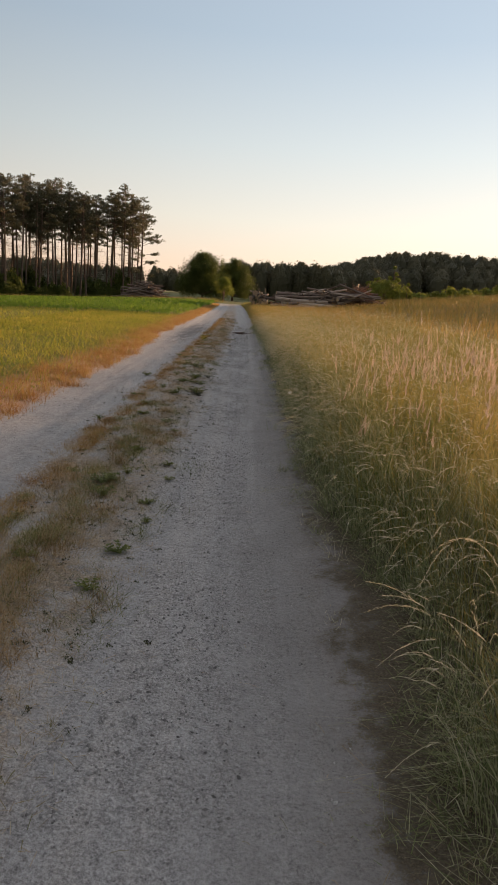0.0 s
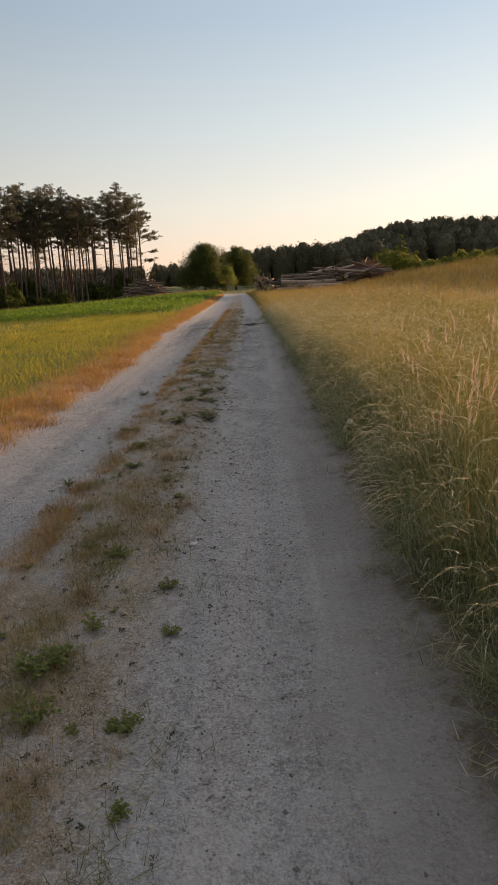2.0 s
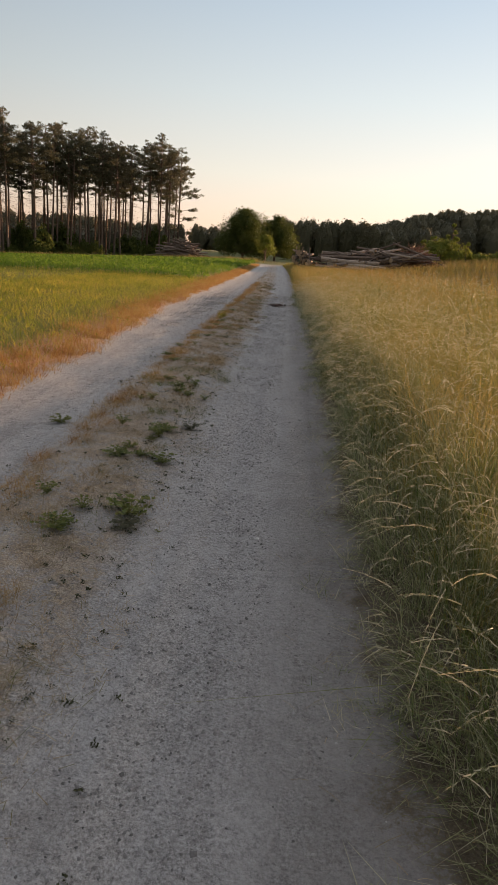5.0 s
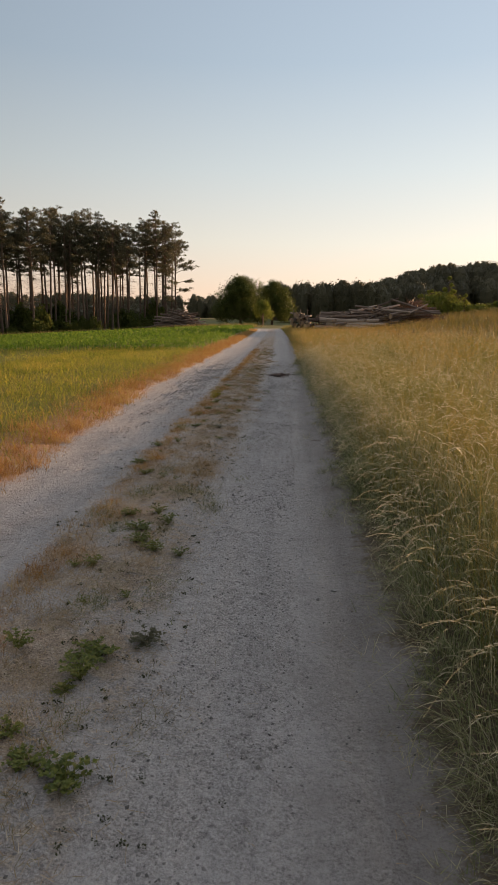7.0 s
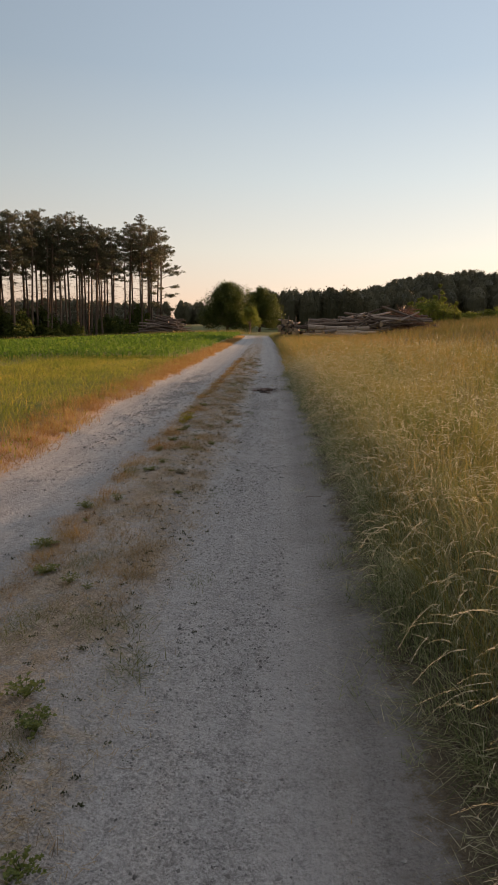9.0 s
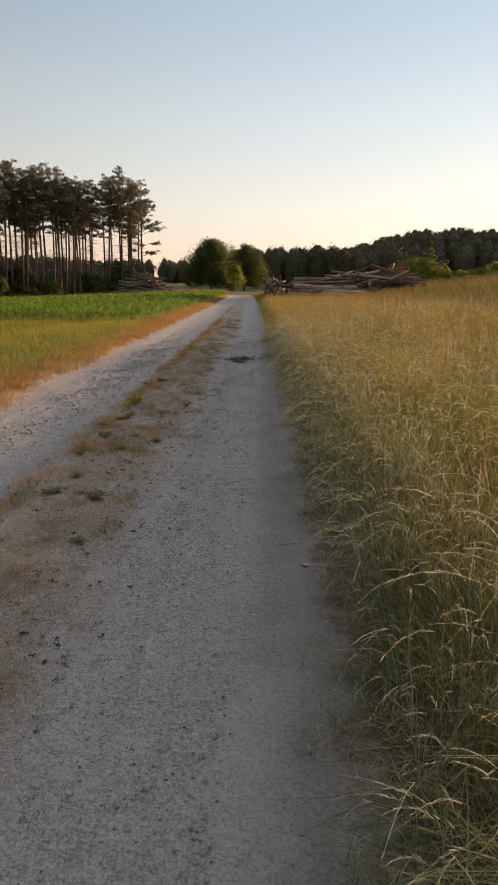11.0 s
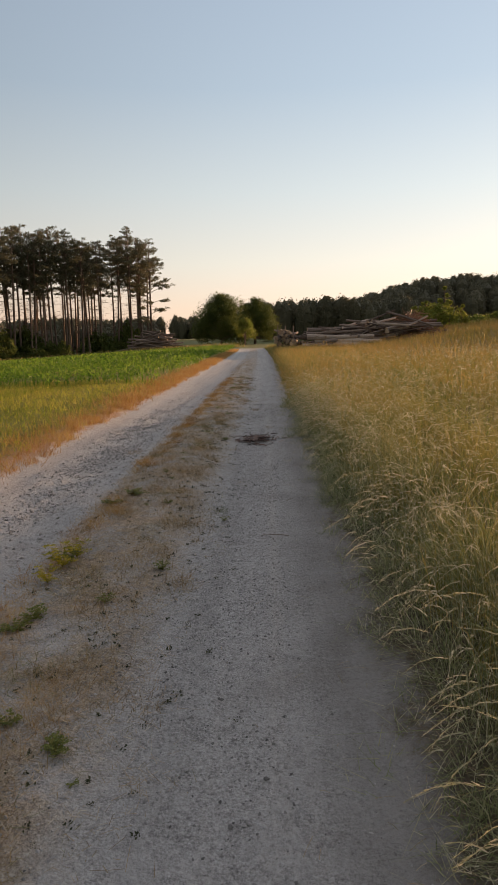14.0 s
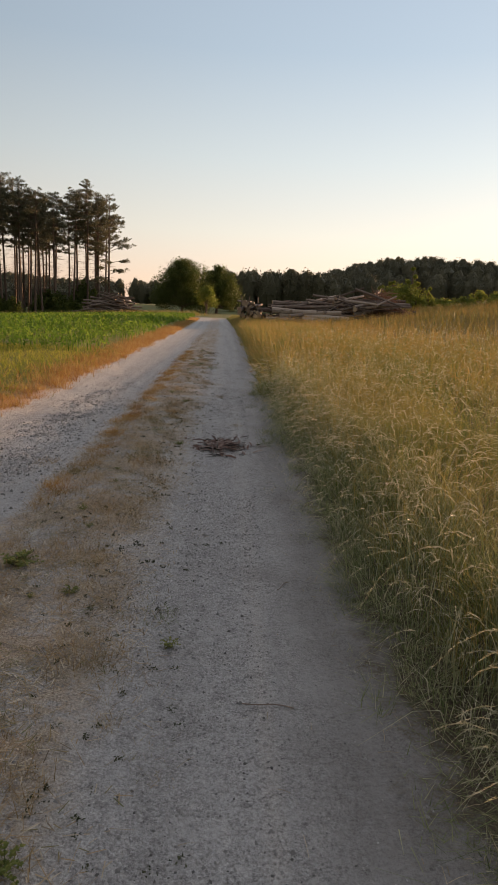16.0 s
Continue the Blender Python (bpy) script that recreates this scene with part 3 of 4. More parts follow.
def plume_grass(soup, n, slot):
    """Upright stalks with dense feathery plumes, in one patch of the meadow."""
    u, y = rng.normal(1.0, 0.6, n), rng.normal(5.3, 1.1, n)
    keep = u > 0.2
    u, y = u[keep], y[keep]
    n, x = len(u), edge_right(y) + u
    h = meadow_height(x, y) * rng.uniform(1.0, 1.22, n)
    lean = rng.normal(0, 0.10, (n, 2)) * h[:, None]
    p = blades(soup, np.stack((x, y, land(x, y)), 1), h, np.full(n, 0.0024), lean, 4, 0, 0.02)
    top, way = p[:, -1], unit(p[:, -1] - p[:, -2])
    length = rng.uniform(0.10, 0.19, n)
    for i in range(34):
        f = (i + rng.uniform(0, 1, n)) / 34
        at = top + way * ((f - 0.35) * length)[:, None]
        out = unit(way * 1.3 + spin(n) * rng.uniform(0.3, 0.9, n)[:, None])
        size = 0.024 * rng.uniform(0.7, 1.3, n) * (1.15 - 0.75 * f)
        ribbons(soup, np.stack((at, at + out * size[:, None]), 1), size[:, None] * np.array([0.22, 0.06]), unit(np.cross(out, rng.normal(size=(n, 3)))), slot)


def build_meadow():
    s = Soup()
    grow_meadow(s, 50000, 0.1, 1.9, 0.6, 30, 0.0050, 3)
    grow_meadow(s, 44000, -0.05, 0.75, 0.6, 31, 0.0040, 4, 0.42, 0.85, 3)
    grow_meadow(s, 40000, -0.12, 0.32, 0.6, 31, 0.0038, 2, 0.55, 0.42, 3)
    fringe(s, 460, 30, 3)
    fringe(s, 200, 24, 1)
    grow_stalks(s, 13000, 0.3, 2.4, 2.0, 31, 0.0020, 12, 0.0165, 4)
    grow_stalks(s, 8600, 0.0, 0.55, 1.6, 31, 0.0018, 20, 0.0135, 6, 1, 3)
    plume_grass(s, 420, 4)
    grow_meadow(s, 44000, 1.6, 9.0, 1, 44, 0.012, 2)
    grow_stalks(s, 15000, 1.8, 10.0, 2, 46, 0.004, 5, 0.032, 3, 1)
    grow_meadow(s, 48000, -0.05, 4.0, 29, 100, 0.026, 2)
    grow_stalks(s, 6000, 0.0, 6.0, 28, 70, 0.009, 2, 0.06, 3, 2)
    grow_meadow(s, 30000, 3.5, 60.0, 14, 108, 0.05, 2)
    grow_meadow(s, 60000, 3.5, 60.0, 30, 108, 0.05, 2, slot=2)
    grow_meadow(s, 12000, -0.05, 4.0, 34, 84, 0.026, 2, slot=2)
    grow_stalks(s, 10000, 6.0, 60.0, 10, 108, 0.012, 2, 0.08, 3, 2)
    tagged(new("meadow_grass", s.mesh("meadow_grass", M_BLADE, M_HEAD, M_GOLD, M_EDGE, M_PLUME)),
           "tall ripe golden meadow grass with nodding seed heads beside the track", "grass", kind="stuff")


build_meadow()


def dandelion_clock(x, y, z, radius):
    """A dandelion gone to seed: a bent stem, a small core and a ball of fluffy parachutes."""
    root = thing("dandelion", "pale fluffy dandelion seed head among meadow grass", "flower")
    base = float(land(x, y))
    root.matrix_world = pose(x, y, base)
    top = np.array([-0.09, -0.02, z - base])
    st = Soup()
    t = np.linspace(0, 1, 6)[:, None]
    tube(st, t * top + np.sin(t * 3.1) * np.array([[0.02, 0.01, 0]]), np.full(6, 0.0022), 6)
    part("stem", st.mesh("stem", M_EDGE, smooth=True), root)
    cs = Soup()
    tube(cs, [top - [0, 0, 0.006], top, top + [0, 0, 0.006]], [0.003, 0.006, 0.002], 6)
    part("core", cs.mesh("core", M_STRAW, smooth=True), root)
    fs = Soup()
    n = 120
    d = unit(rng.normal(size=(n, 3)))
    ribbons(fs, np.stack((top + d * 0.005, top + d * radius * 0.8), 1), np.full((n, 2), 0.0006), unit(np.cross(d, rng.normal(size=(n, 3)))))
    for k in range(8):
        e = unit(d + 0.75 * unit(np.cross(d, rng.normal(size=(n, 3)))))
        a = top + d * radius * 0.8
        ribbons(fs, np.stack((a, a + e * radius * 0.32), 1), np.full((n, 2), 0.0011), unit(np.cross(e, rng.normal(size=(n, 3)))))
    part("seed_head", fs.mesh("seed_head", M_FLUFF), root, "round white fluffy seed ball")


dandelion_clock(0.62, 6.75, 0.515, 0.017)


def crop_end(x):
    """Where the crop stops before the wood."""
    return np.interp(x, [-76, -44, -24, -6], [74, 89, 111, 116])


# ---- left of the track: dry verge, cut grass and the green crop ----
def build_left_side():
    v = Soup()
    n = 34000
    y = 1.5 + 94 * rng.random(n) ** 1.3
    x = edge_left(y) - np.abs(rng.normal(0.15, 0.42, n)) + rng.normal(0, 0.07, n)
    h = rng.uniform(0.05, 0.20, n) * (0.6 + 0.8 * smooth(edge_left(y) - x, 0, 0.7))
    blades(v, np.stack((x, y, land(x, y) - 0.005), 1), h, np.where(y > 30, 0.018, 0.008) * rng.uniform(0.7, 1.3, n), rng.normal(0, 0.4, (n, 2)) * h[:, None], 2)
    tn, per = 560, 44
    ty = 2 + 60 * rng.random(tn) ** 1.4
    tx = edge_left(ty) - np.abs(rng.normal(0.05, 0.42, tn))
    y = np.repeat(ty, per) + rng.normal(0, 0.08, tn * per)
    x = np.repeat(tx, per) + rng.normal(0, 0.06, tn * per)
    h = np.repeat(rng.uniform(0.08, 0.24, tn), per) * rng.uniform(0.5, 1.15, tn * per)
    blades(v, np.stack((x, y, land(x, y) - 0.005), 1), h, np.full(tn * per, 0.008), rng.normal(0, 0.45, (tn * per, 2)) * h[:, None], 2)
    tagged(new("verge_grass", v.mesh("verge_grass", M_DRY)), "short rust-coloured dry grass along the track's edge", "grass", kind="stuff")

    f = Soup()
    for n, x0, x1, y0, y1, w in ((62000, -9, -2.7, 3, 38.5, 0.014), (44000, -32, -6, 8, 38.5, 0.026)):
        x, y = scatter(n, x0, x1, y0, y1)
        ok = (x < edge_left(y) - 0.3 + rng.normal(0, 0.15, n)) & (x > -0.85 * y - 4)
        x, y = x[ok], y[ok]
        m = len(x)
        h = (0.16 + 0.05 * wave(x, y, 41, 3.0)) * rng.uniform(0.5, 1.25, m) * (0.65 + 0.35 * smooth(edge_left(y) - x, 0.3, 1.8))
        blades(f, np.stack((x, y, land(x, y) - 0.01), 1), h, w * rng.uniform(0.7, 1.3, m), rng.normal(0, 0.5, (m, 2)) * h[:, None], 2)
        clover = rng.random(m) < 0.22 * smooth(wave(x, y, 42, 2.2), -0.5, 0.6)
        leaves(f, np.stack((x, y, land(x, y) + h * rng.uniform(0.4, 0.9, m)), 1)[clover], w * 2.3 * rng.uniform(0.7, 1.3, clover.sum()), 0.7, 0, 0.6)
    tagged(new("field_grass", f.mesh("field_grass", M_TURF)), "short yellow-green sunlit grass of the open field", "grass", kind="stuff")

    c = Soup()
    for n, y0, y1, size in ((64000, 34.5, 52, 0.11), (60000, 50, 118, 0.20)):
        x, y = scatter(n, -95, -3.2, y0, y1)
        limit = -3.9 + bend(y) + 0.5 * wave(0 * y, y, 51, 9.0)
        ok = (x < limit) & (x > -0.80 * y - 6) & (y > 36.0 + 1.2 * wave(x, 0 * x, 52, 7.0)) & (y < crop_end(x))
        x, y = x[ok], y[ok]
        m = len(x)
        h = 0.42 + 0.08 * wave(x, y, 53, 4.0)
        z = land(x, y) + h * rng.uniform(0.35, 1.0, m)
        flakes(c, np.stack((x, y, z), 1), size * rng.uniform(0.7, 1.4, m), 0.45, 0, 0.9)
        stem = rng.random(m) < 0.25
        blades(c, np.stack((x, y, land(x, y)), 1)[stem], h[stem] * 0.9, np.full(stem.sum(), 0.03), rng.normal(0, 0.06, (stem.sum(), 2)), 3)
    tagged(new("crop", c.mesh("crop", M_CROP)), "dense bright green leafy young crop standing in the field", "crop", kind="stuff")


build_left_side()


# ---- turf and weeds on the strip between the ruts ----
def build_strip_turf():
    s = Soup()
    n = 105000
    y = rng.uniform(1.0, 60, n)
    y = np.where(rng.random(n) < 0.7, rng.uniform(1.0, 30, n), y)
    u = np.where(rng.random(n) < 0.3, rng.normal(-1.45, 0.10, n), rng.normal(-0.92, 0.20, n))
    keep = (wave(u, y, 61, 0.9) + 0.7 * wave(u, y, 62, 0.35) + rng.normal(0, 0.35, n) > -0.12) & (u > -1.65) & (u < -0.45)
    u, y = u[keep], y[keep]
    x, m = u + bend(y), len(u)
    h = rng.uniform(0.012, 0.045, m) * (1 + 0.7 * np.maximum(wave(u, y, 63, 1.6), 0))
    blades(s, np.stack((x, y, land(x, y) - 0.003), 1), h, np.where(y > 22, 0.006, 0.0028) * rng.uniform(0.7, 1.4, m), rng.normal(0, 1.5, (m, 2)) * h[:, None], 2)
    # longer tufts
    tn, per = 640, 76
    ty = np.where(rng.random(tn) < 0.7, rng.uniform(1.5, 30, tn), rng.uniform(15, 55, tn))
    tu = np.where(rng.random(tn) < 0.3, rng.normal(-1.44, 0.06, tn), rng.normal(-0.98, 0.24, tn))
    wide = np.repeat(rng.uniform(0.02, 0.07, tn), per)
    y = np.repeat(ty, per) + rng.normal(0, 1.4, tn * per) * wide
    u = np.repeat(tu, per) + rng.normal(0, 1.0, tn * per) * wide
    x = u + bend(y)
    h = np.repeat(rng.uniform(0.03, 0.085, tn), per) * rng.uniform(0.5, 1.2, tn * per)
    blades(s, np.stack((x, y, land(x, y) - 0.003), 1), h, np.full(tn * per, 0.0028), rng.normal(0, 0.85, (tn * per, 2)) * h[:, None], 2)
    # soft long-bladed tufts where the walk begins
    tn, per = 110, 200
    ty = 1.2 + 6.6 * rng.random(tn) ** 1.2
    tu = np.where(rng.random(tn) < 0.25, rng.normal(-1.42, 0.06, tn), rng.normal(-1.02, 0.13, tn))
    wide = np.repeat(rng.uniform(0.04, 0.085, tn), per)
    y = np.repeat(ty, per) + rng.normal(0, 1.4, tn * per) * wide
    x = np.repeat(tu, per) + rng.normal(0, 0.8, tn * per) * wide + bend(y)
    h = np.repeat(rng.uniform(0.03, 0.10, tn), per) * rng.uniform(0.4, 1.2, tn * per)
    root, lean = np.stack((x, y, land(x, y) - 0.003), 1), rng.normal(0, 0.8, (tn * per, 2)) * h[:, None]
    green = np.repeat(rng.random(tn) < 0.5, per) & (rng.random(tn * per) < 0.75)
    for pick, slot in ((green, 5), (~green, 3)):
        blades(s, root[pick], h[pick], np.full(pick.sum(), 0.0026), lean[pick], 3, slot)
    # broad matted clumps, rust-brown and gold
    tn, per = 560, 150
    ty = rng.uniform(2, 40, tn)
    ty[:46] = rng.uniform(1.8, 6.5, 46)
    rim = rng.random(tn) < 0.5
    tu = np.where(rim, rng.normal(-1.41, 0.06, tn), rng.normal(-0.95, 0.22, tn))
    wide = np.repeat(rng.uniform(0.05, 0.11, tn), per)
    y = np.repeat(ty, per) + rng.normal(0, 1.3, tn * per) * wide
    x = np.repeat(tu, per) + rng.normal(0, 0.8, tn * per) * wide + bend(y)
    h = np.repeat(rng.uniform(0.03, 0.11, tn), per) * rng.uniform(0.4, 1.2, tn * per)
    root, lean = np.stack((x, y, land(x, y) - 0.003), 1), rng.normal(0, 0.7, (tn * per, 2)) * h[:, None]
    rimmed = np.repeat(rim, per)
    green = np.repeat((rng.random(tn) < np.where(ty < 14, 0.45, 0.12)) & ~rim, per)
    for pick, slot in ((rimmed, 1), (green, 2), (~rimmed & ~green, 3)):
        blades(s, root[pick], h[pick], np.full(pick.sum(), 0.0036), lean[pick], 2, slot)
    # matted straw lying flat
    n = 90000
    y = np.where(rng.random(n) < 0.75, rng.uniform(1.0, 30, n), rng.uniform(1.0, 55, n))
    u = rng.normal(-1.0, 0.30, n)
    keep = (wave(u, y, 64, 0.8) + rng.normal(0, 0.5, n) > 0.0) & (u > -1.6) & (u < -0.4)
    u, y = u[keep], y[keep]
    x, n = u + bend(y), len(u)
    d = spin(n) * rng.uniform(0.008, 0.03, n)[:, None]
    c = np.stack((x, y, land(x, y) + rng.uniform(0.004, 0.016, n)), 1)
    d[:, 2] = rng.uniform(-0.006, 0.006, n)
    pale = rng.random(n) < 0.5
    for pick, slot in ((pale, 4), (~pale, 0)):
        ribbons(s, np.stack((c - d, c + d), 1)[pick], np.where(c[pick, 1:2] > 20, 0.0034, 0.0022) * np.ones((1, 2)), unit(np.cross(d, [0, 0, 1.0]))[pick], slot)
    tagged(new("strip_turf", s.mesh("strip_turf", M_STRAW, M_DRY, M_WEED, M_RUST, M_MAT, M_TUFT)), "thin trodden dry grass on the strip between the ruts", "grass", kind="stuff")


build_strip_turf()


def weed_mesh(seed, count, radius, height):
    """A low spreading weed: stems that fork out of one root with oval leaves along them."""
    r = np.random.default_rng(seed)
    s = Soup()
    for _ in range(count):
        a, tip = r.uniform(0, 2 * np.pi), r.uniform(0.5, 1.0) * radius
        rise = height * r.uniform(0.35, 1.0)
        t = np.linspace(0, 1, 5)
        line = np.stack((np.cos(a) * tip * t, np.sin(a) * tip * t, rise * np.sin(t * 1.9)), 1)
        ribbons(s, line[None], np.full((1, 5), 0.004), np.array([[-math.sin(a), math.cos(a), 0]]))
        for i in range(1, 5):
            for sign in (-1.4, -0.7, 0.7, 1.4, 0):
                b = a + sign * r.uniform(0.6, 1.4)
                size = radius * r.uniform(0.10, 0.19)
                way = np.array([math.cos(b), math.sin(b), r.uniform(-0.1, 0.55)])
                q = line[i] + np.outer(np.array([0, 0.5, 1.0]) * size, way)
                q[1, 2] += 0.1 * size
                ribbons(s, q[None], np.array([[0.2, 0.72, 0.12]]) * size, np.array([[-math.sin(b), math.cos(b), r.uniform(-0.3, 0.3)]]))
    return s.mesh("weed", M_WEED)


WEEDS_NEAR = ((-0.98, 4.58, 0.7), (-0.91, 4.29, 0.6), (-0.61, 4.31, 0.35), (-0.76, 4.26, 0.5), (-0.54, 3.92, 0.25), (-0.86, 4.9, 0.5), (-0.9, 5.67, 0.45),
    (-1.11, 6.1, 0.5), (-0.52, 4.89, 0.3), (-1.21, 9.56, 0.55), (-1.49, 8.9, 0.5), (-1.58, 8.38, 0.55), (-1.23, 8.08, 0.55), (-1.59, 7.03, 0.55),
    (-0.69, 6.71, 0.3), (-0.79, 5.24, 0.3), (-0.68, 9.43, 0.85), (-0.95, 9.4, 0.5), (-1.01, 9.14, 0.6), (-0.49, 9.29, 0.3))
WEEDS_MID = ((-1.72, 11.18, 0.6), (-1.19, 11.15, 0.6), (-1.0, 10.34, 0.55), (-1.06, 11.65, 0.5), (-0.97, 10.56, 0.4), (-0.84, 10.96, 0.75), (-0.83, 11.12, 0.6),
    (-0.84, 11.75, 0.65), (-0.86, 12.47, 0.55), (-0.86, 13.02, 0.6), (-0.98, 12.58, 0.5), (-1.2, 12.73, 0.45), (-0.69, 10.37, 0.6), (-1.15, 12.13, 0.5),
    (-0.85, 10.44, 0.4), (-1.33, 13.1, 0.4), (-1.19, 13.14, 0.5), (-0.98, 13.21, 0.6), (-1.03, 12.8, 0.55))
WEEDS_FAR = ((-1.04, 14.23, 0.5), (-1.38, 14.5, 0.5), (-1.17, 14.34, 0.4), (-1.33, 18.93, 0.5), (-0.71, 18.6, 0.35), (-1.3, 19.8, 0.5), (-1.4, 18.24, 0.5),
    (-1.09, 18.38, 0.35), (-0.72, 17.65, 0.3), (-1.22, 17.55, 0.4), (-0.98, 20.03, 0.4), (-1.52, 22.21, 0.5), (-1.16, 24.98, 0.4), (-0.99, 22.15, 0.3),
    (-1.4, 20.7, 0.6), (-1.35, 22.5, 0.6), (-1.22, 23.4, 0.6), (-1.56, 15.9, 0.5), (-1.35, 16.1, 0.5), (-1.3, 17.2, 0.45))


def build_weeds():
    meshes = [weed_mesh(70 + i, c, r, h) for i, (c, r, h) in enumerate(((24, 0.16, 0.10), (18, 0.13, 0.12), (28, 0.18, 0.08), (9, 0.08, 0.06)))]
    spots = list(WEEDS_NEAR + WEEDS_MID + WEEDS_FAR)
    r = np.random.default_rng(77)
    for _ in range(60):
        y = float(r.uniform(2, 45))
        spots.append((float(r.normal(-0.98, 0.25) + bend(y)), y, float(r.uniform(0.18, 0.5))))
    for i, (x, y, size) in enumerate(spots):
        size *= 1.08
        ob = new("weed", meshes[i % 4])
        ob.matrix_world = pose(x, y, float(land(x, y)) - 0.004, 0, 0, float(r.uniform(0, 360))) @ Matrix.Diagonal((size, size, size, 1))
        tagged(ob, "low green broad-leaved weed on the strip between the ruts" if size > 0.5 else "small dusty green weed on the dry strip",
               "weed", "weeds on the strip")


build_weeds()


def build_seedlings():
    """Tiny dusty plants dotted over the ruts' margins, too many to count."""
    s = Soup()
    tn, per = 1700, 12
    ty = rng.uniform(1.5, 40, tn)
    tu = np.where(rng.random(tn) < 0.7, rng.normal(-0.72, 0.22, tn), rng.normal(-1.2, 0.3, tn))
    y = np.repeat(ty, per) + rng.normal(0, 0.009, tn * per)
    x = np.repeat(tu + bend(ty), per) + rng.normal(0, 0.009, tn * per)
    leaves(s, np.stack((x, y, land(x, y) + rng.uniform(0.003, 0.012, tn * per)), 1), np.repeat(rng.uniform(0.006, 0.014, tn), per), 0.6, 0, 0.5)
    tagged(new("seedlings", s.mesh("seedlings", M_SEEDLING)), "tiny dusty green seedlings dotted over the track", "weeds", kind="stuff")


build_seedlings()


def flat_stone(label, seed, size, x, y, material=M_PALE_STONE):
    """A single pale stone, knocked out of a rounded block."""
    bm = bmesh.new()
    bmesh.ops.create_icosphere(bm, subdivisions=2, radius=size)
    r = random.Random(seed)
    for v in bm.verts:
        v.co.x *= 1.35 + r.uniform(-0.12, 0.12)
        v.co.y *= 0.9 + r.uniform(-0.12, 0.12)
        v.co.z *= 0.42 + r.uniform(-0.05, 0.05)
    me = bpy.data.meshes.new("stone")
    bm.to_mesh(me)
    bm.free()
    me.materials.append(material)
    ob = tagged(new("stone", me), label, "stone")
    ob.matrix_world = pose(x, y, float(land(x, y)) + size * 0.3, 0, 0, seed * 40)


flat_stone("pale flat stone lying on the grey gravel", 1, 0.021, -0.51, 5.87)
flat_stone("small white pebble lying on the grey gravel", 2, 0.013, 0.05, 9.34)
for seed, (x, y, size) in enumerate(((0.085, 17.81, 0.017), (0.11, 17.78, 0.012), (0.075, 17.22, 0.016), (0.43, 16.19, 0.019), (0.30, 12.01, 0.015), (0.17, 20.09, 0.012)), 5):
    flat_stone("grey broken stone lying on the gravel", seed, size, x, y, M_ROCK)


def dead_weeds():
    me = weed_mesh(90, 22, 0.14, 0.08)
    me.materials.clear()
    me.materials.append(M_NEEDLE)
    for x, y, size in ((-0.63, 11.3, 0.7), (-0.66, 9.25, 0.7), (-0.95, 17.1, 0.6)):
        ob = tagged(new("dead_weed", me), "withered dark brown weed on the strip", "weed", "withered weeds")
        ob.matrix_world = pose(x, y, float(land(x, y)) - 0.003, 0, 0, x * 900) @ Matrix.Diagonal((size, size, size, 1))


dead_weeds()


def yellow_weeds():
    me = weed_mesh(95, 20, 0.13, 0.15)
    me.materials.clear()
    me.materials.append(M_YELLOW)
    for x, y, size in ((-1.39, 20.8, 0.8), (-1.42, 20.6, 1.0), (-1.43, 20.35, 0.7)):
        ob = tagged(new("yellow_weed", me), "low weed with yellowing leaves on the dry strip", "weed", "yellowing weeds")
        ob.matrix_world = pose(x, y, float(land(x, y)) - 0.003, 0, 0, x * 700) @ Matrix.Diagonal((size, size, size, 1))


yellow_weeds()


def lying_stick(x, y, length, turn):
    s = Soup()
    t = np.linspace(-0.5, 0.5, 6)
    tube(s, np.stack((t * length, 0.005 * np.sin(t * 7), 0.004 + 0.004 * np.cos(t * 5)), 1), np.full(6, 0.0024), 6)
    ob = tagged(new("stick", s.mesh("stick", M_BARK)), "thin dry stick lying on the track", "stick")
    ob.matrix_world = pose(x, y, float(land(x, y)) + 0.004, 0, 0, turn)


lying_stick(-0.03, 21.33, 0.20, -4)
lying_stick(0.36, 16.45, 0.16, 8)
lying_stick(0.10, 22.4, 0.12, 60)


def build_chips():
    """The dark spill of bark and wood chips on the track."""
    s = Soup()
    n = 300
    x = -0.31 + rng.normal(0, 0.15, n)
    y = 25.9 + rng.normal(0, 0.20, n)
    z = land(x, y) + 0.012 + 0.05 * np.exp(-((x + 0.31) / 0.2) ** 2 - ((y - 25.9) / 0.25) ** 2) * rng.uniform(0, 1, n)
    c = np.stack((x, y, z), 1)
    d = spin(n)
    d[:, 2] = rng.uniform(-0.25, 0.25, n)
    size = rng.uniform(0.02, 0.07, n)
    p = np.stack((c - d * size[:, None], c + [0, 0, 0.006], c + d * size[:, None]), 1)
    ribbons(s, p, size[:, None] * np.array([0.3, 0.5, 0.2]), unit(np.cross(d, [0, 0, 1.0]) + rng.normal(0, 0.3, (n, 3))))
    tagged(new("bark_chips", s.mesh("bark_chips", M_CHIP)), "small dark heap of broken bark chips spilled on gravel", "wood chips", kind="stuff")


build_chips()


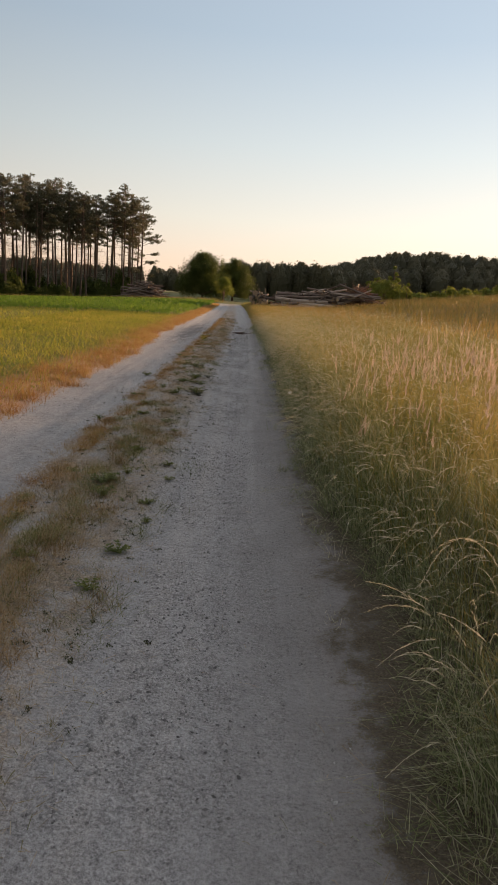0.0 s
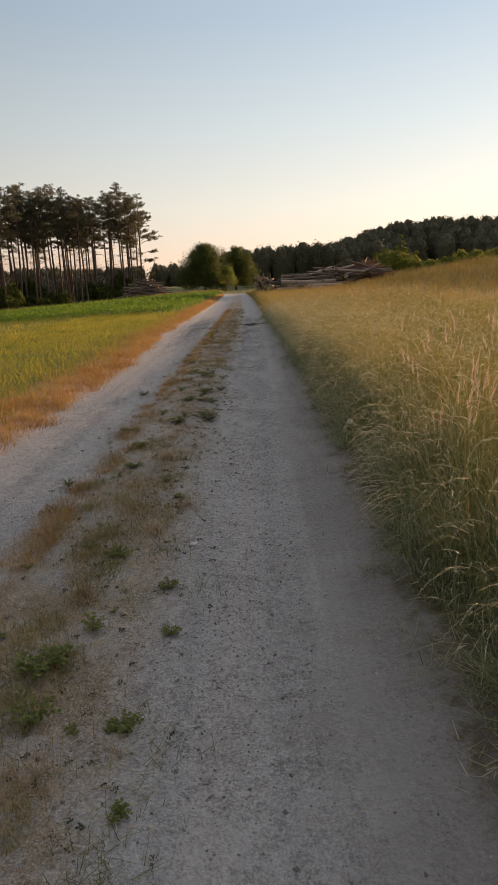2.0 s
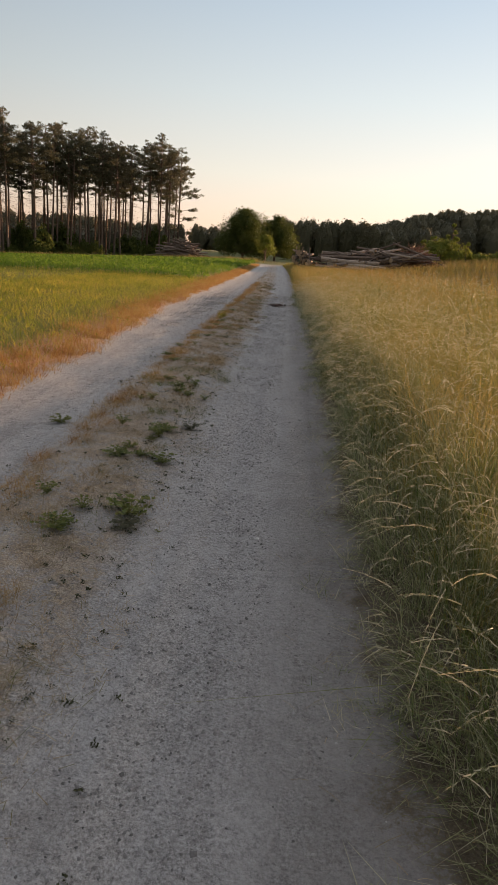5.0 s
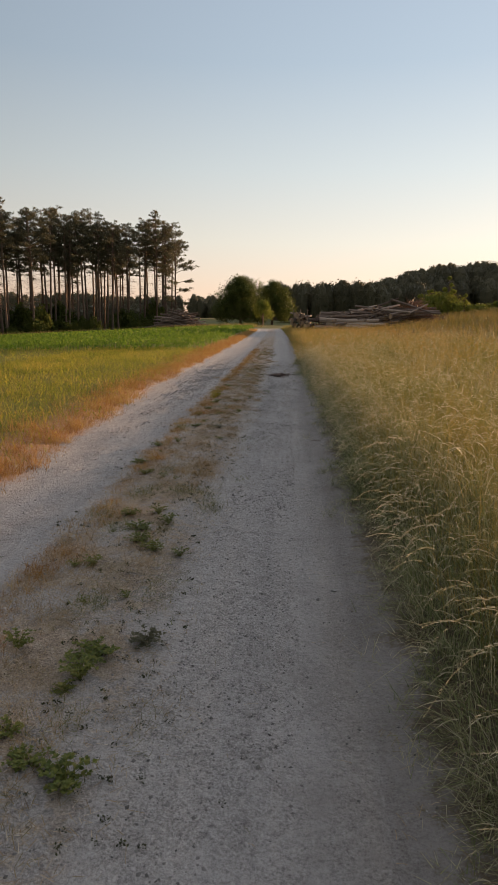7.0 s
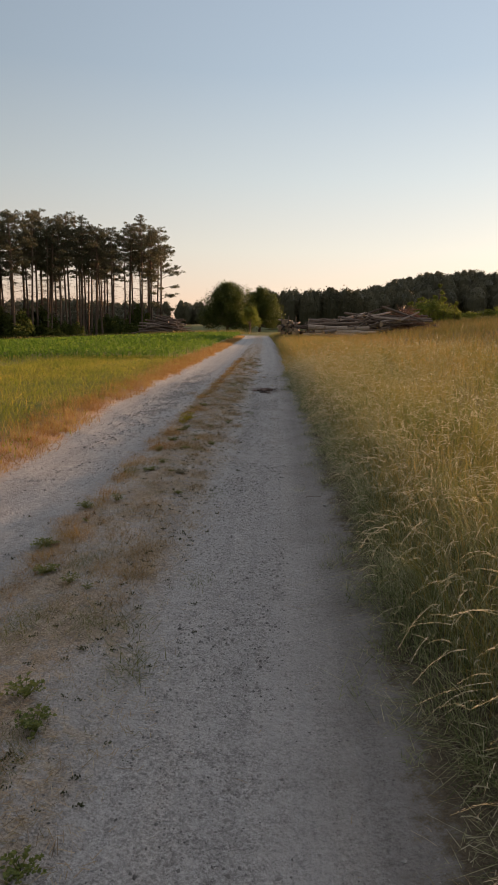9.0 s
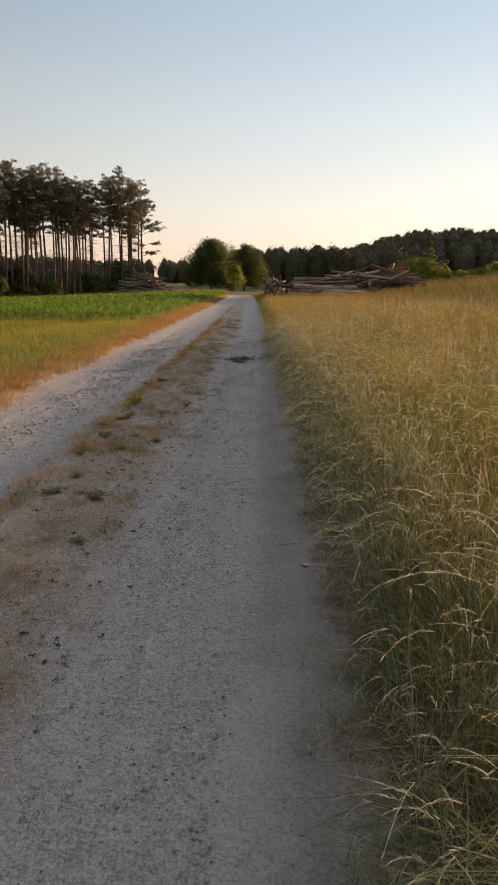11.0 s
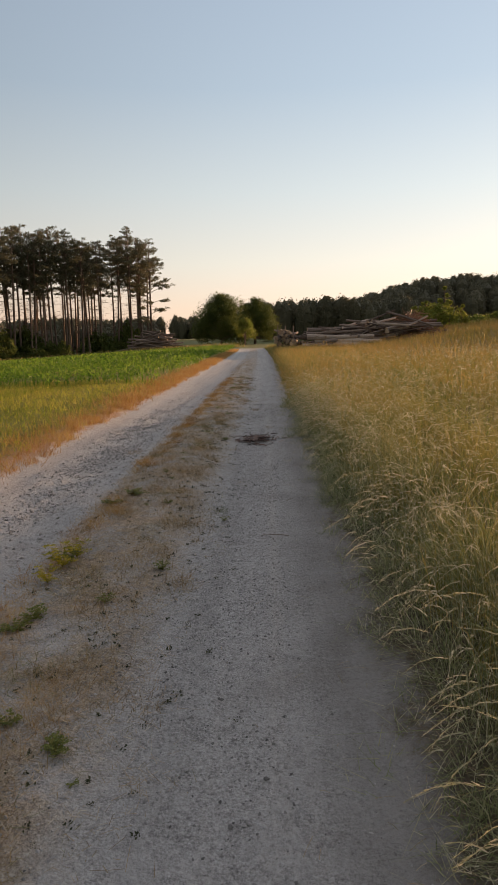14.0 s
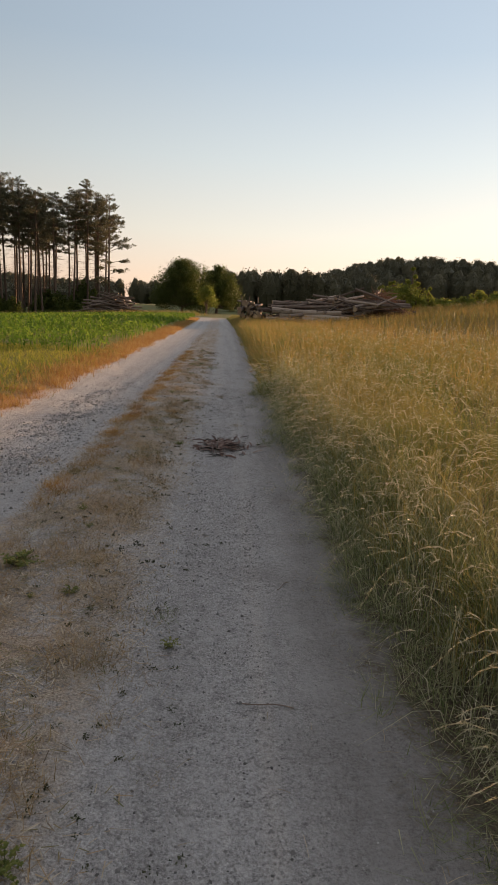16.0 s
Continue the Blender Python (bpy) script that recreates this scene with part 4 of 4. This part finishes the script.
# ---- trees ----
def pine_tree(seed, tall, crown_from, spread):
    """A plantation pine: long bare bole, dead snags, layered limbs with needle tufts."""
    r = np.random.default_rng(seed)
    root = thing("pine_tree", "tall dark pine with a long bare trunk and ragged crown", "tree", "pine stand")
    t = np.linspace(0, 1, 9)
    line = np.stack((0.5 * np.sin(t * r.uniform(1, 3)) * r.uniform(-1, 1), 0.5 * np.sin(t * r.uniform(1, 3)) * r.uniform(-1, 1), tall * t), 1)
    s = Soup()
    tube(s, line, np.interp(t, [0, 0.06, 0.7, 1], [0.24, 0.18, 0.12, 0.03]), 8)
    def stem(f):
        return np.array([np.interp(f, t, line[:, k]) for k in range(3)])

    # dead snags under the crown, each with a few twigs
    for _ in range(30):
        p = stem(r.uniform(0.20, crown_from + 0.08))
        a, l = r.uniform(0, 2 * np.pi), r.uniform(0.5, 2.0)
        way = np.array([math.cos(a), math.sin(a), r.uniform(-0.35, 0.25)]) * l
        tube(s, [p, p + way], [0.03, 0.01], 4)
        for _ in range(2):
            q = p + way * r.uniform(0.4, 0.9)
            tube(s, [q, q + r.normal(0, 0.4, 3)], [0.014, 0.006], 3)
    c = Soup()
    limbs = 34
    for i in range(limbs):
        f = crown_from + (0.985 - crown_from) * (i + r.uniform(0, 1)) / limbs
        p = stem(f)
        g = (f - crown_from) / (1 - crown_from)
        l = spread * (0.40 + 0.75 * math.sin(min(g * 1.5 + 0.3, 1.0) * math.pi * 0.5)) * (1 - 0.75 * g ** 2.4) * r.uniform(0.45, 1.2)
        a = r.uniform(0, 2 * np.pi)
        way = np.array([math.cos(a), math.sin(a), r.uniform(-0.12, 0.30) + 0.40 * g])
        tip = p + way * l
        tube(s, [p, p + way * l * 0.5 + [0, 0, 0.05 * l], tip], [0.05, 0.035, 0.012], 4)
        # flat pads of needles towards the limb's end, on side shoots
        pads = max(2, int(l * 2.1))
        for k in range(pads):
            at = p + way * l * r.uniform(0.45, 1.08) + r.normal(0, 0.30, 3) * [1, 1, 0.35]
            wide, n = r.uniform(0.28, 0.62), 30
            ctr = at + unit(r.normal(size=(n, 3))) * (wide * r.uniform(0.2, 1.0, n) ** 0.6)[:, None] * [1, 1, 0.45]
            d = unit(r.normal(size=(n, 3)) + (ctr - at) / wide + [0, 0, 0.5])
            size = r.uniform(0.14, 0.32, n)
            ribbons(c, np.stack((ctr, ctr + d * size[:, None]), 1), size[:, None] * np.array([0.5, 0.12]), unit(np.cross(d, r.normal(size=d.shape))))
    part("trunk", s.mesh("pine_trunk", M_PINE_BARK, smooth=True), root)
    part("crown", c.mesh("pine_crown", M_NEEDLE), root)
    return root


def leafy_crown(r, blobs, per_blob, size, material, name):
    """A crown from many leaf clumps round uneven lobes: blobs of (x, y, z, radius)."""
    c = Soup()
    for bx, by, bz, rad in blobs:
        d = unit(r.normal(size=(per_blob, 3)))
        lump = 1 + 0.28 * np.sin(d[:, 0] * 5 + bx) * np.cos(d[:, 1] * 6 + by) + 0.15 * np.sin(d[:, 2] * 9 + bz)
        k = np.where(r.random(per_blob) < 0.75, r.uniform(0.72, 1.14, per_blob), r.uniform(0.3, 0.85, per_blob))
        ctr = np.array([bx, by, bz]) + d * (rad * lump * k)[:, None] * [1, 1, 0.92]
        ctr = ctr[ctr[:, 2] > 0.15]
        leaves(c, ctr, size * r.uniform(0.6, 1.4, len(ctr)), 0.62)
    return c.mesh(name, material)


def broad_tree(name, label, seed, tall, wide, bole, lobes, per_blob, size, at, group="", foliage=None):
    r = np.random.default_rng(seed)
    root = thing(name, label, "tree" if tall > 5 else "bush", group)
    s = Soup()
    tube(s, [(0, 0, -0.3), (0.05, 0, bole), (0, 0.1, tall * 0.75)], [0.035 * tall, 0.025 * tall, 0.008 * tall], 8)
    blobs = []
    for i in range(lobes):
        f = (i + 0.5) / lobes
        a = i * 2.4 + r.uniform(-0.4, 0.4)
        z = bole + (tall - bole) * (0.14 + 0.72 * f + r.uniform(-0.06, 0.06))
        reach = wide * 0.5 * math.sin(math.pi * min(0.95, 0.30 + 0.68 * f)) ** 0.8
        rad = wide * r.uniform(0.11, 0.24) * (1.15 - 0.5 * f)
        rr = max(0.0, reach - rad * 0.7) * r.uniform(0.6, 1.25)
        blobs.append((math.cos(a) * rr, math.sin(a) * rr, z, rad))
        tube(s, [(0, 0, z * 0.45), (math.cos(a) * rr * 0.6, math.sin(a) * rr * 0.6, z * 0.85), (math.cos(a) * rr, math.sin(a) * rr, z)], [0.012 * tall, 0.008 * tall, 0.003 * tall], 5)
    part("trunk", s.mesh(name + "_trunk", M_PINE_BARK, smooth=True), root)
    part("crown", leafy_crown(r, blobs, per_blob, size, foliage or M_LEAF, name + "_crown"), root)
    root.matrix_world = pose(*at)
    return root


def on_land(x, y):
    return (x, y, float(land(x, y)))


def build_pines():
    kinds = [pine_tree(100 + i, h, c, w) for i, (h, c, w) in enumerate(
        ((20.8, 0.55, 2.5), (22.0, 0.61, 2.3), (20.0, 0.52, 2.6), (21.8, 0.57, 2.7), (20.6, 0.62, 2.2)))]
    edge = pine_tree(140, 19.2, 0.24, 3.6)
    edge.matrix_world = pose(*on_land(-22.6, 131))
    r = np.random.default_rng(9)
    spots = [(-24.6, 132.5), (-26.0, 130.0), (-27.0, 134.5), (-28.6, 131.0), (-31.2, 129.0)]
    spots += [(-24.0 - 1.05 * i + r.normal(0, 0.7), 134 + r.uniform(-5, 9) - 0.5 * i) for i in range(10)]
    for i in range(30):
        f = (i + 0.5) / 30
        x = np.interp(f, [0, 0.45, 1], [-31, -47, -74])
        y = np.interp(f, [0, 0.45, 1], [125, 104, 86])
        for row in range(3):
            back = row * r.uniform(4, 9)
            spots.append((x - back * 0.25 + r.normal(0, 0.9), y + back + r.normal(0, 1.0)))
    for i, (x, y) in enumerate(spots):
        k = kinds[i % 5]
        m = pose(*on_land(x, y), r.uniform(-1.5, 1.5), r.uniform(-1.5, 1.5), r.uniform(0, 360)) @ Matrix.Diagonal((1, 1, r.uniform(0.90, 1.06), 1))
        if i < 5:
            k.matrix_world = m
        else:
            copy_thing(k, m)


build_pines()


def build_bushes():
    broad_tree("round_tree", "large dark round-crowned broadleaf tree at the track's end", 201, 10.8, 13.4, 0.6, 30, 1150, 0.27, on_land(-11.6, 150))
    broad_tree("small_tree", "small lighter green tree on a thin trunk", 202, 5.6, 4.2, 1.5, 10, 420, 0.22, on_land(-6.2, 141), "", M_SHRUB)
    broad_tree("slender_tree", "upright light green tree beside the round one", 203, 10.2, 10.2, 0.8, 28, 800, 0.27, on_land(-4.8, 157))
    broad_tree("field_shrub", "sunlit yellow-green shrub at the meadow's edge", 204, 3.5, 6.4, 0.2, 18, 300, 0.19, on_land(21.0, 103), "", M_SHRUB)
    broad_tree("tall_shoot", "thin upright shrub rising above the meadow", 205, 6.0, 1.9, 0.5, 7, 120, 0.26, on_land(22.4, 103.5), "", M_SHRUB)
    for dx, tall in ((-2.6, 4.2), (-1.2, 4.9), (2.0, 3.9), (3.6, 3.0)):
        broad_tree("shrub_shoot", "thin leafy shoots beside the yellow-green shrub", 210 + int(tall * 10), tall, 1.5, 0.4, 6, 90, 0.26, on_land(21.0 + dx, 103.2), "", M_SHRUB)
    r = np.random.default_rng(12)
    low = broad_tree("low_shrub", "low green shrub in the hedge beyond the meadow", 206, 1.7, 3.4, 0.1, 7, 90, 0.30, on_land(25, 105), "far hedge", M_SHRUB)
    for i in range(16):
        x = 27 + i * 2.6
        copy_thing(low, pose(*on_land(x, 105 + r.uniform(-1.5, 1.5)), 0, 0, r.uniform(0, 360)) @ Matrix.Diagonal((1, 1, r.uniform(0.6, 1.1), 1)))
    under = broad_tree("undergrowth_bush", "dark leafy bush under the pines", 207, 3.6, 4.6, 0.2, 15, 90, 0.36, on_land(-30, 126), "pine undergrowth")
    for i in range(84):
        f = (i + r.uniform(-0.5, 1.5)) / 84
        x = np.interp(f, [0, 0.45, 1], [-27, -45, -74])
        y = np.interp(f, [0, 0.45, 1], [125, 101, 82]) + r.uniform(-1, 16)
        g = 0.3 + 0.9 * r.random() ** 1.4
        copy_thing(under, pose(*on_land(x, y), 0, 0, r.uniform(0, 360)) @ Matrix.Diagonal((g * r.uniform(0.8, 1.5), g, g * r.uniform(0.6, 1.5), 1)))
    s = Soup()
    n = 9000
    f = rng.random(n)
    x = np.interp(f, [0, 0.3, 0.6, 1], [-6, -24, -44, -76]) + rng.normal(0, 0.6, n)
    y = crop_end(x) + 2.0 + rng.normal(0, 1.2, n)
    h = rng.uniform(0.3, 1.0, n)
    blades(s, np.stack((x, y, land(x, y)), 1), h, np.full(n, 0.07), rng.normal(0, 0.25, (n, 2)), 3)
    tagged(new("field_edge_weeds", s.mesh("field_edge_weeds", M_BLADE)), "rough brownish weeds along the crop's far edge", "weeds", kind="stuff")


build_bushes()


def build_forest():
    """Woods in the distance: many single crowns on flat land and on the hill."""
    r = np.random.default_rng(15)
    s = Soup()

    def tree(x, y, tall, wide):
        z0 = float(land(x, y))
        n = 380
        d = unit(r.normal(size=(n, 3)) + [0, -0.45, 0.12])
        lump = 1 + 0.16 * np.sin(d[:, 0] * 6 + x) * np.cos(d[:, 2] * 5 + y) + 0.06 * np.sin(d[:, 0] * 13 + y) * np.sin(d[:, 2] * 11 + x)
        ctr = np.array([x, y, z0 + tall * 0.55]) + d * (r.uniform(0.70, 0.96, n) * lump)[:, None] * [wide * 0.5, wide * 0.5, tall * 0.45]
        flakes(s, ctr, np.minimum(wide * 0.062, 0.5) * r.uniform(0.6, 1.4, n), 0.8)
        a = np.linspace(0, 2 * np.pi, 8)[:-1]
        rings = [(0.08, 0.18), (0.25, 0.33), (0.5, 0.39), (0.74, 0.30), (0.93, 0.08)]
        v = np.array([(x + math.cos(q) * wide * w * r.uniform(0.75, 1.1), y + math.sin(q) * wide * w * r.uniform(0.75, 1.1), z0 + tall * (h + r.uniform(-0.04, 0.04))) for h, w in rings for q in a])
        tri = []
        for i in range(4):
            for j in range(7):
                p, q = i * 7 + j, i * 7 + (j + 1) % 7
                tri += [(p, q, q + 7), (p, q + 7, p + 7)]
        s.add(v, tri)

    for i in range(70):
        tree(r.uniform(-135, -34), r.uniform(165, 215), r.uniform(4.5, 7.0), r.uniform(6, 10))
    for i in range(220):
        y = r.uniform(225, 262)
        tree(r.uniform(-6, 0.20 * y), y, r.uniform(12.0, 15.0), r.uniform(5, 9))
    for i in range(440):
        y = r.uniform(292, 380)
        x = r.uniform(10, 0.62 * y)
        tree(x, y, r.uniform(12.2, 15.0), r.uniform(7, 12))
    for i in range(170):
        y = r.uniform(400, 460)
        tree(r.uniform(-0.62 * y, 10), y, r.uniform(13, 16.5), r.uniform(9, 15))
    tagged(new("distant_forest", s.mesh("distant_forest", M_FAR)), "dark wooded hill and treeline in the distance", "forest", kind="stuff")


build_forest()


# ---- timber beside the track ----
def log_mesh(seed, length, radius, material):
    r = np.random.default_rng(seed)
    t = np.linspace(-0.5, 0.5, 6)
    line = np.stack((t * length, 0.25 * radius * np.sin(t * 5 + r.uniform(0, 6)), 0.25 * radius * np.cos(t * 4 + r.uniform(0, 6))), 1)
    s = Soup()
    tube(s, line, radius * np.interp(t, [-0.5, 0.5], [1.1, 0.78]) * r.uniform(0.93, 1.07, 6), 10, 0, 1)
    return s.mesh("log", material, M_END)


def build_log_pile():
    root = thing("log_pile", "long untidy pile of felled logs beside the track", "log pile")
    root.matrix_world = pose(0, 76, 0)
    r = np.random.default_rng(31)
    meshes = [log_mesh(300 + i, l, rad, m) for i, (l, rad, m) in enumerate(
        ((5.5, 0.13, M_BARK), (4.6, 0.11, M_BARK), (6.5, 0.16, M_BARK), (3.6, 0.10, M_BARK), (4.8, 0.13, M_PALE_BARK), (3.2, 0.17, M_BARK)))]

    def log(mesh, x, y, z, turn, tilt):
        ob = part("log", mesh, root)
        ob.matrix_basis = pose(x, y, z, 0, -tilt, turn)
        return ob

    # the main heap, laid lengthwise in untidy layers
    for layer in range(10):
        z = 0.18 + layer * 0.29
        for i in range(17 - layer):
            x = 3.2 + (11.5 - 0.4 * layer) * (i + r.uniform(0.1, 0.9)) / (17 - layer) + 0.25 * layer
            y = r.uniform(1.0, 6.5 - 0.35 * layer)
            ground_z = float(land(x, 76 + y))
            top = 2.35 - 0.09 * abs(x - 9.0) + 0.4 * math.sin(x * 2.1)
            if z > top:
                continue
            log(meshes[r.integers(0, 6)], x, y, ground_z * 0.7 + z, r.normal(6, 32), r.normal(2, 8))
    # the long peeled log on the near side, resting on others
    for x, z, turn in ((5.9, 1.42, 1.5), (6.6, 1.05, -1.0), (5.4, 0.62, 2.0), (8.6, 0.70, 0.5)):
        big = part("log", log_mesh(330 + int(x * 10), 6.2, 0.25, M_PALE_BARK), root, "pale peeled log")
        big.matrix_basis = pose(x, 0.2, z, 0, 0, turn)
    # short lengths stacked end-on
    ends = [log_mesh(350 + i, l, rad, M_BARK) for i, (l, rad) in enumerate(((2.6, 0.10), (2.9, 0.13), (2.4, 0.08), (3.0, 0.16)))]
    for row in range(9):
        for i in range(9 - row // 2):
            ob = part("log", ends[r.integers(0, 4)], root)
            ob.matrix_basis = pose(0.1 + i * 0.27 + (row % 2) * 0.13 + r.normal(0, 0.05), 1.4 + r.normal(0, 0.3), 0.14 + row * 0.235 + r.normal(0, 0.03), 0, r.normal(0, 2), 86 + r.normal(0, 8))
    # thin branches thrown over the heap
    thin = [log_mesh(370 + i, l, 0.05, M_BARK) for i, l in enumerate((2.6, 3.4, 4.4))]
    for i in range(60):
        x = r.uniform(2.5, 13.5)
        ob = part("branch", thin[i % 3], root)
        ob.matrix_basis = pose(x, r.uniform(0.6, 4.5), float(land(x, 78)) * 0.7 + r.uniform(1.2, 2.3) - 0.07 * abs(x - 9), 0, r.normal(0, 12), r.uniform(-60, 60))
    # brushwood heaped at the far end
    s = Soup()
    n = 1100
    x = 13.0 + rng.normal(0, 1.5, n)
    y = 3.5 + rng.normal(0, 1.3, n)
    top = 2.2 * np.exp(-((x - 13.0) / 2.0) ** 2 - ((y - 3.5) / 2.0) ** 2)
    c = np.stack((x, y, land(x, 76 + y) + top * rng.uniform(0.2, 1.15, n)), 1)
    d = unit(rng.normal(size=(n, 3)) * [1, 1, 0.6]) * rng.uniform(0.4, 1.2, n)[:, None]
    ribbons(s, np.stack((c - d, c, c + d), 1), np.full((n, 3), 0.045), unit(np.cross(d, rng.normal(size=(n, 3)))))
    part("brushwood", s.mesh("brushwood", M_TWIG), root, "reddish heap of twigs")
    for x in (0.05, 0.75, 1.5):
        s = Soup()
        tube(s, [(x, 0.5, -0.1), (x + 0.06, 0.5, 1.2), (x + 0.03, 0.45, 2.5)], [0.06, 0.055, 0.05], 7)
        part("stake", s.mesh("stake", M_BARK), root)


build_log_pile()


def build_branch_heap():
    root = thing("branch_heap", "mound of cut branches and thin logs before the pines", "log pile")
    root.matrix_world = pose(*on_land(-19.6, 119))
    r = np.random.default_rng(41)
    meshes = [log_mesh(400 + i, l, rad, M_BARK) for i, (l, rad) in enumerate(((5.0, 0.11), (3.8, 0.09), (6.0, 0.14), (2.6, 0.08)))]
    for i in range(110):
        x, y = r.normal(0, 1.9), r.normal(0, 1.2)
        top = 3.3 * math.exp(-(x / 2.6) ** 2 - (y / 2.2) ** 2)
        ob = part("branch", meshes[i % 4], root)
        ob.matrix_basis = pose(x, y, 0.12 + top * r.uniform(0.15, 0.95), 0, r.normal(0, 9) + 9 * x / 2.0, r.uniform(-35, 35))


build_branch_heap()
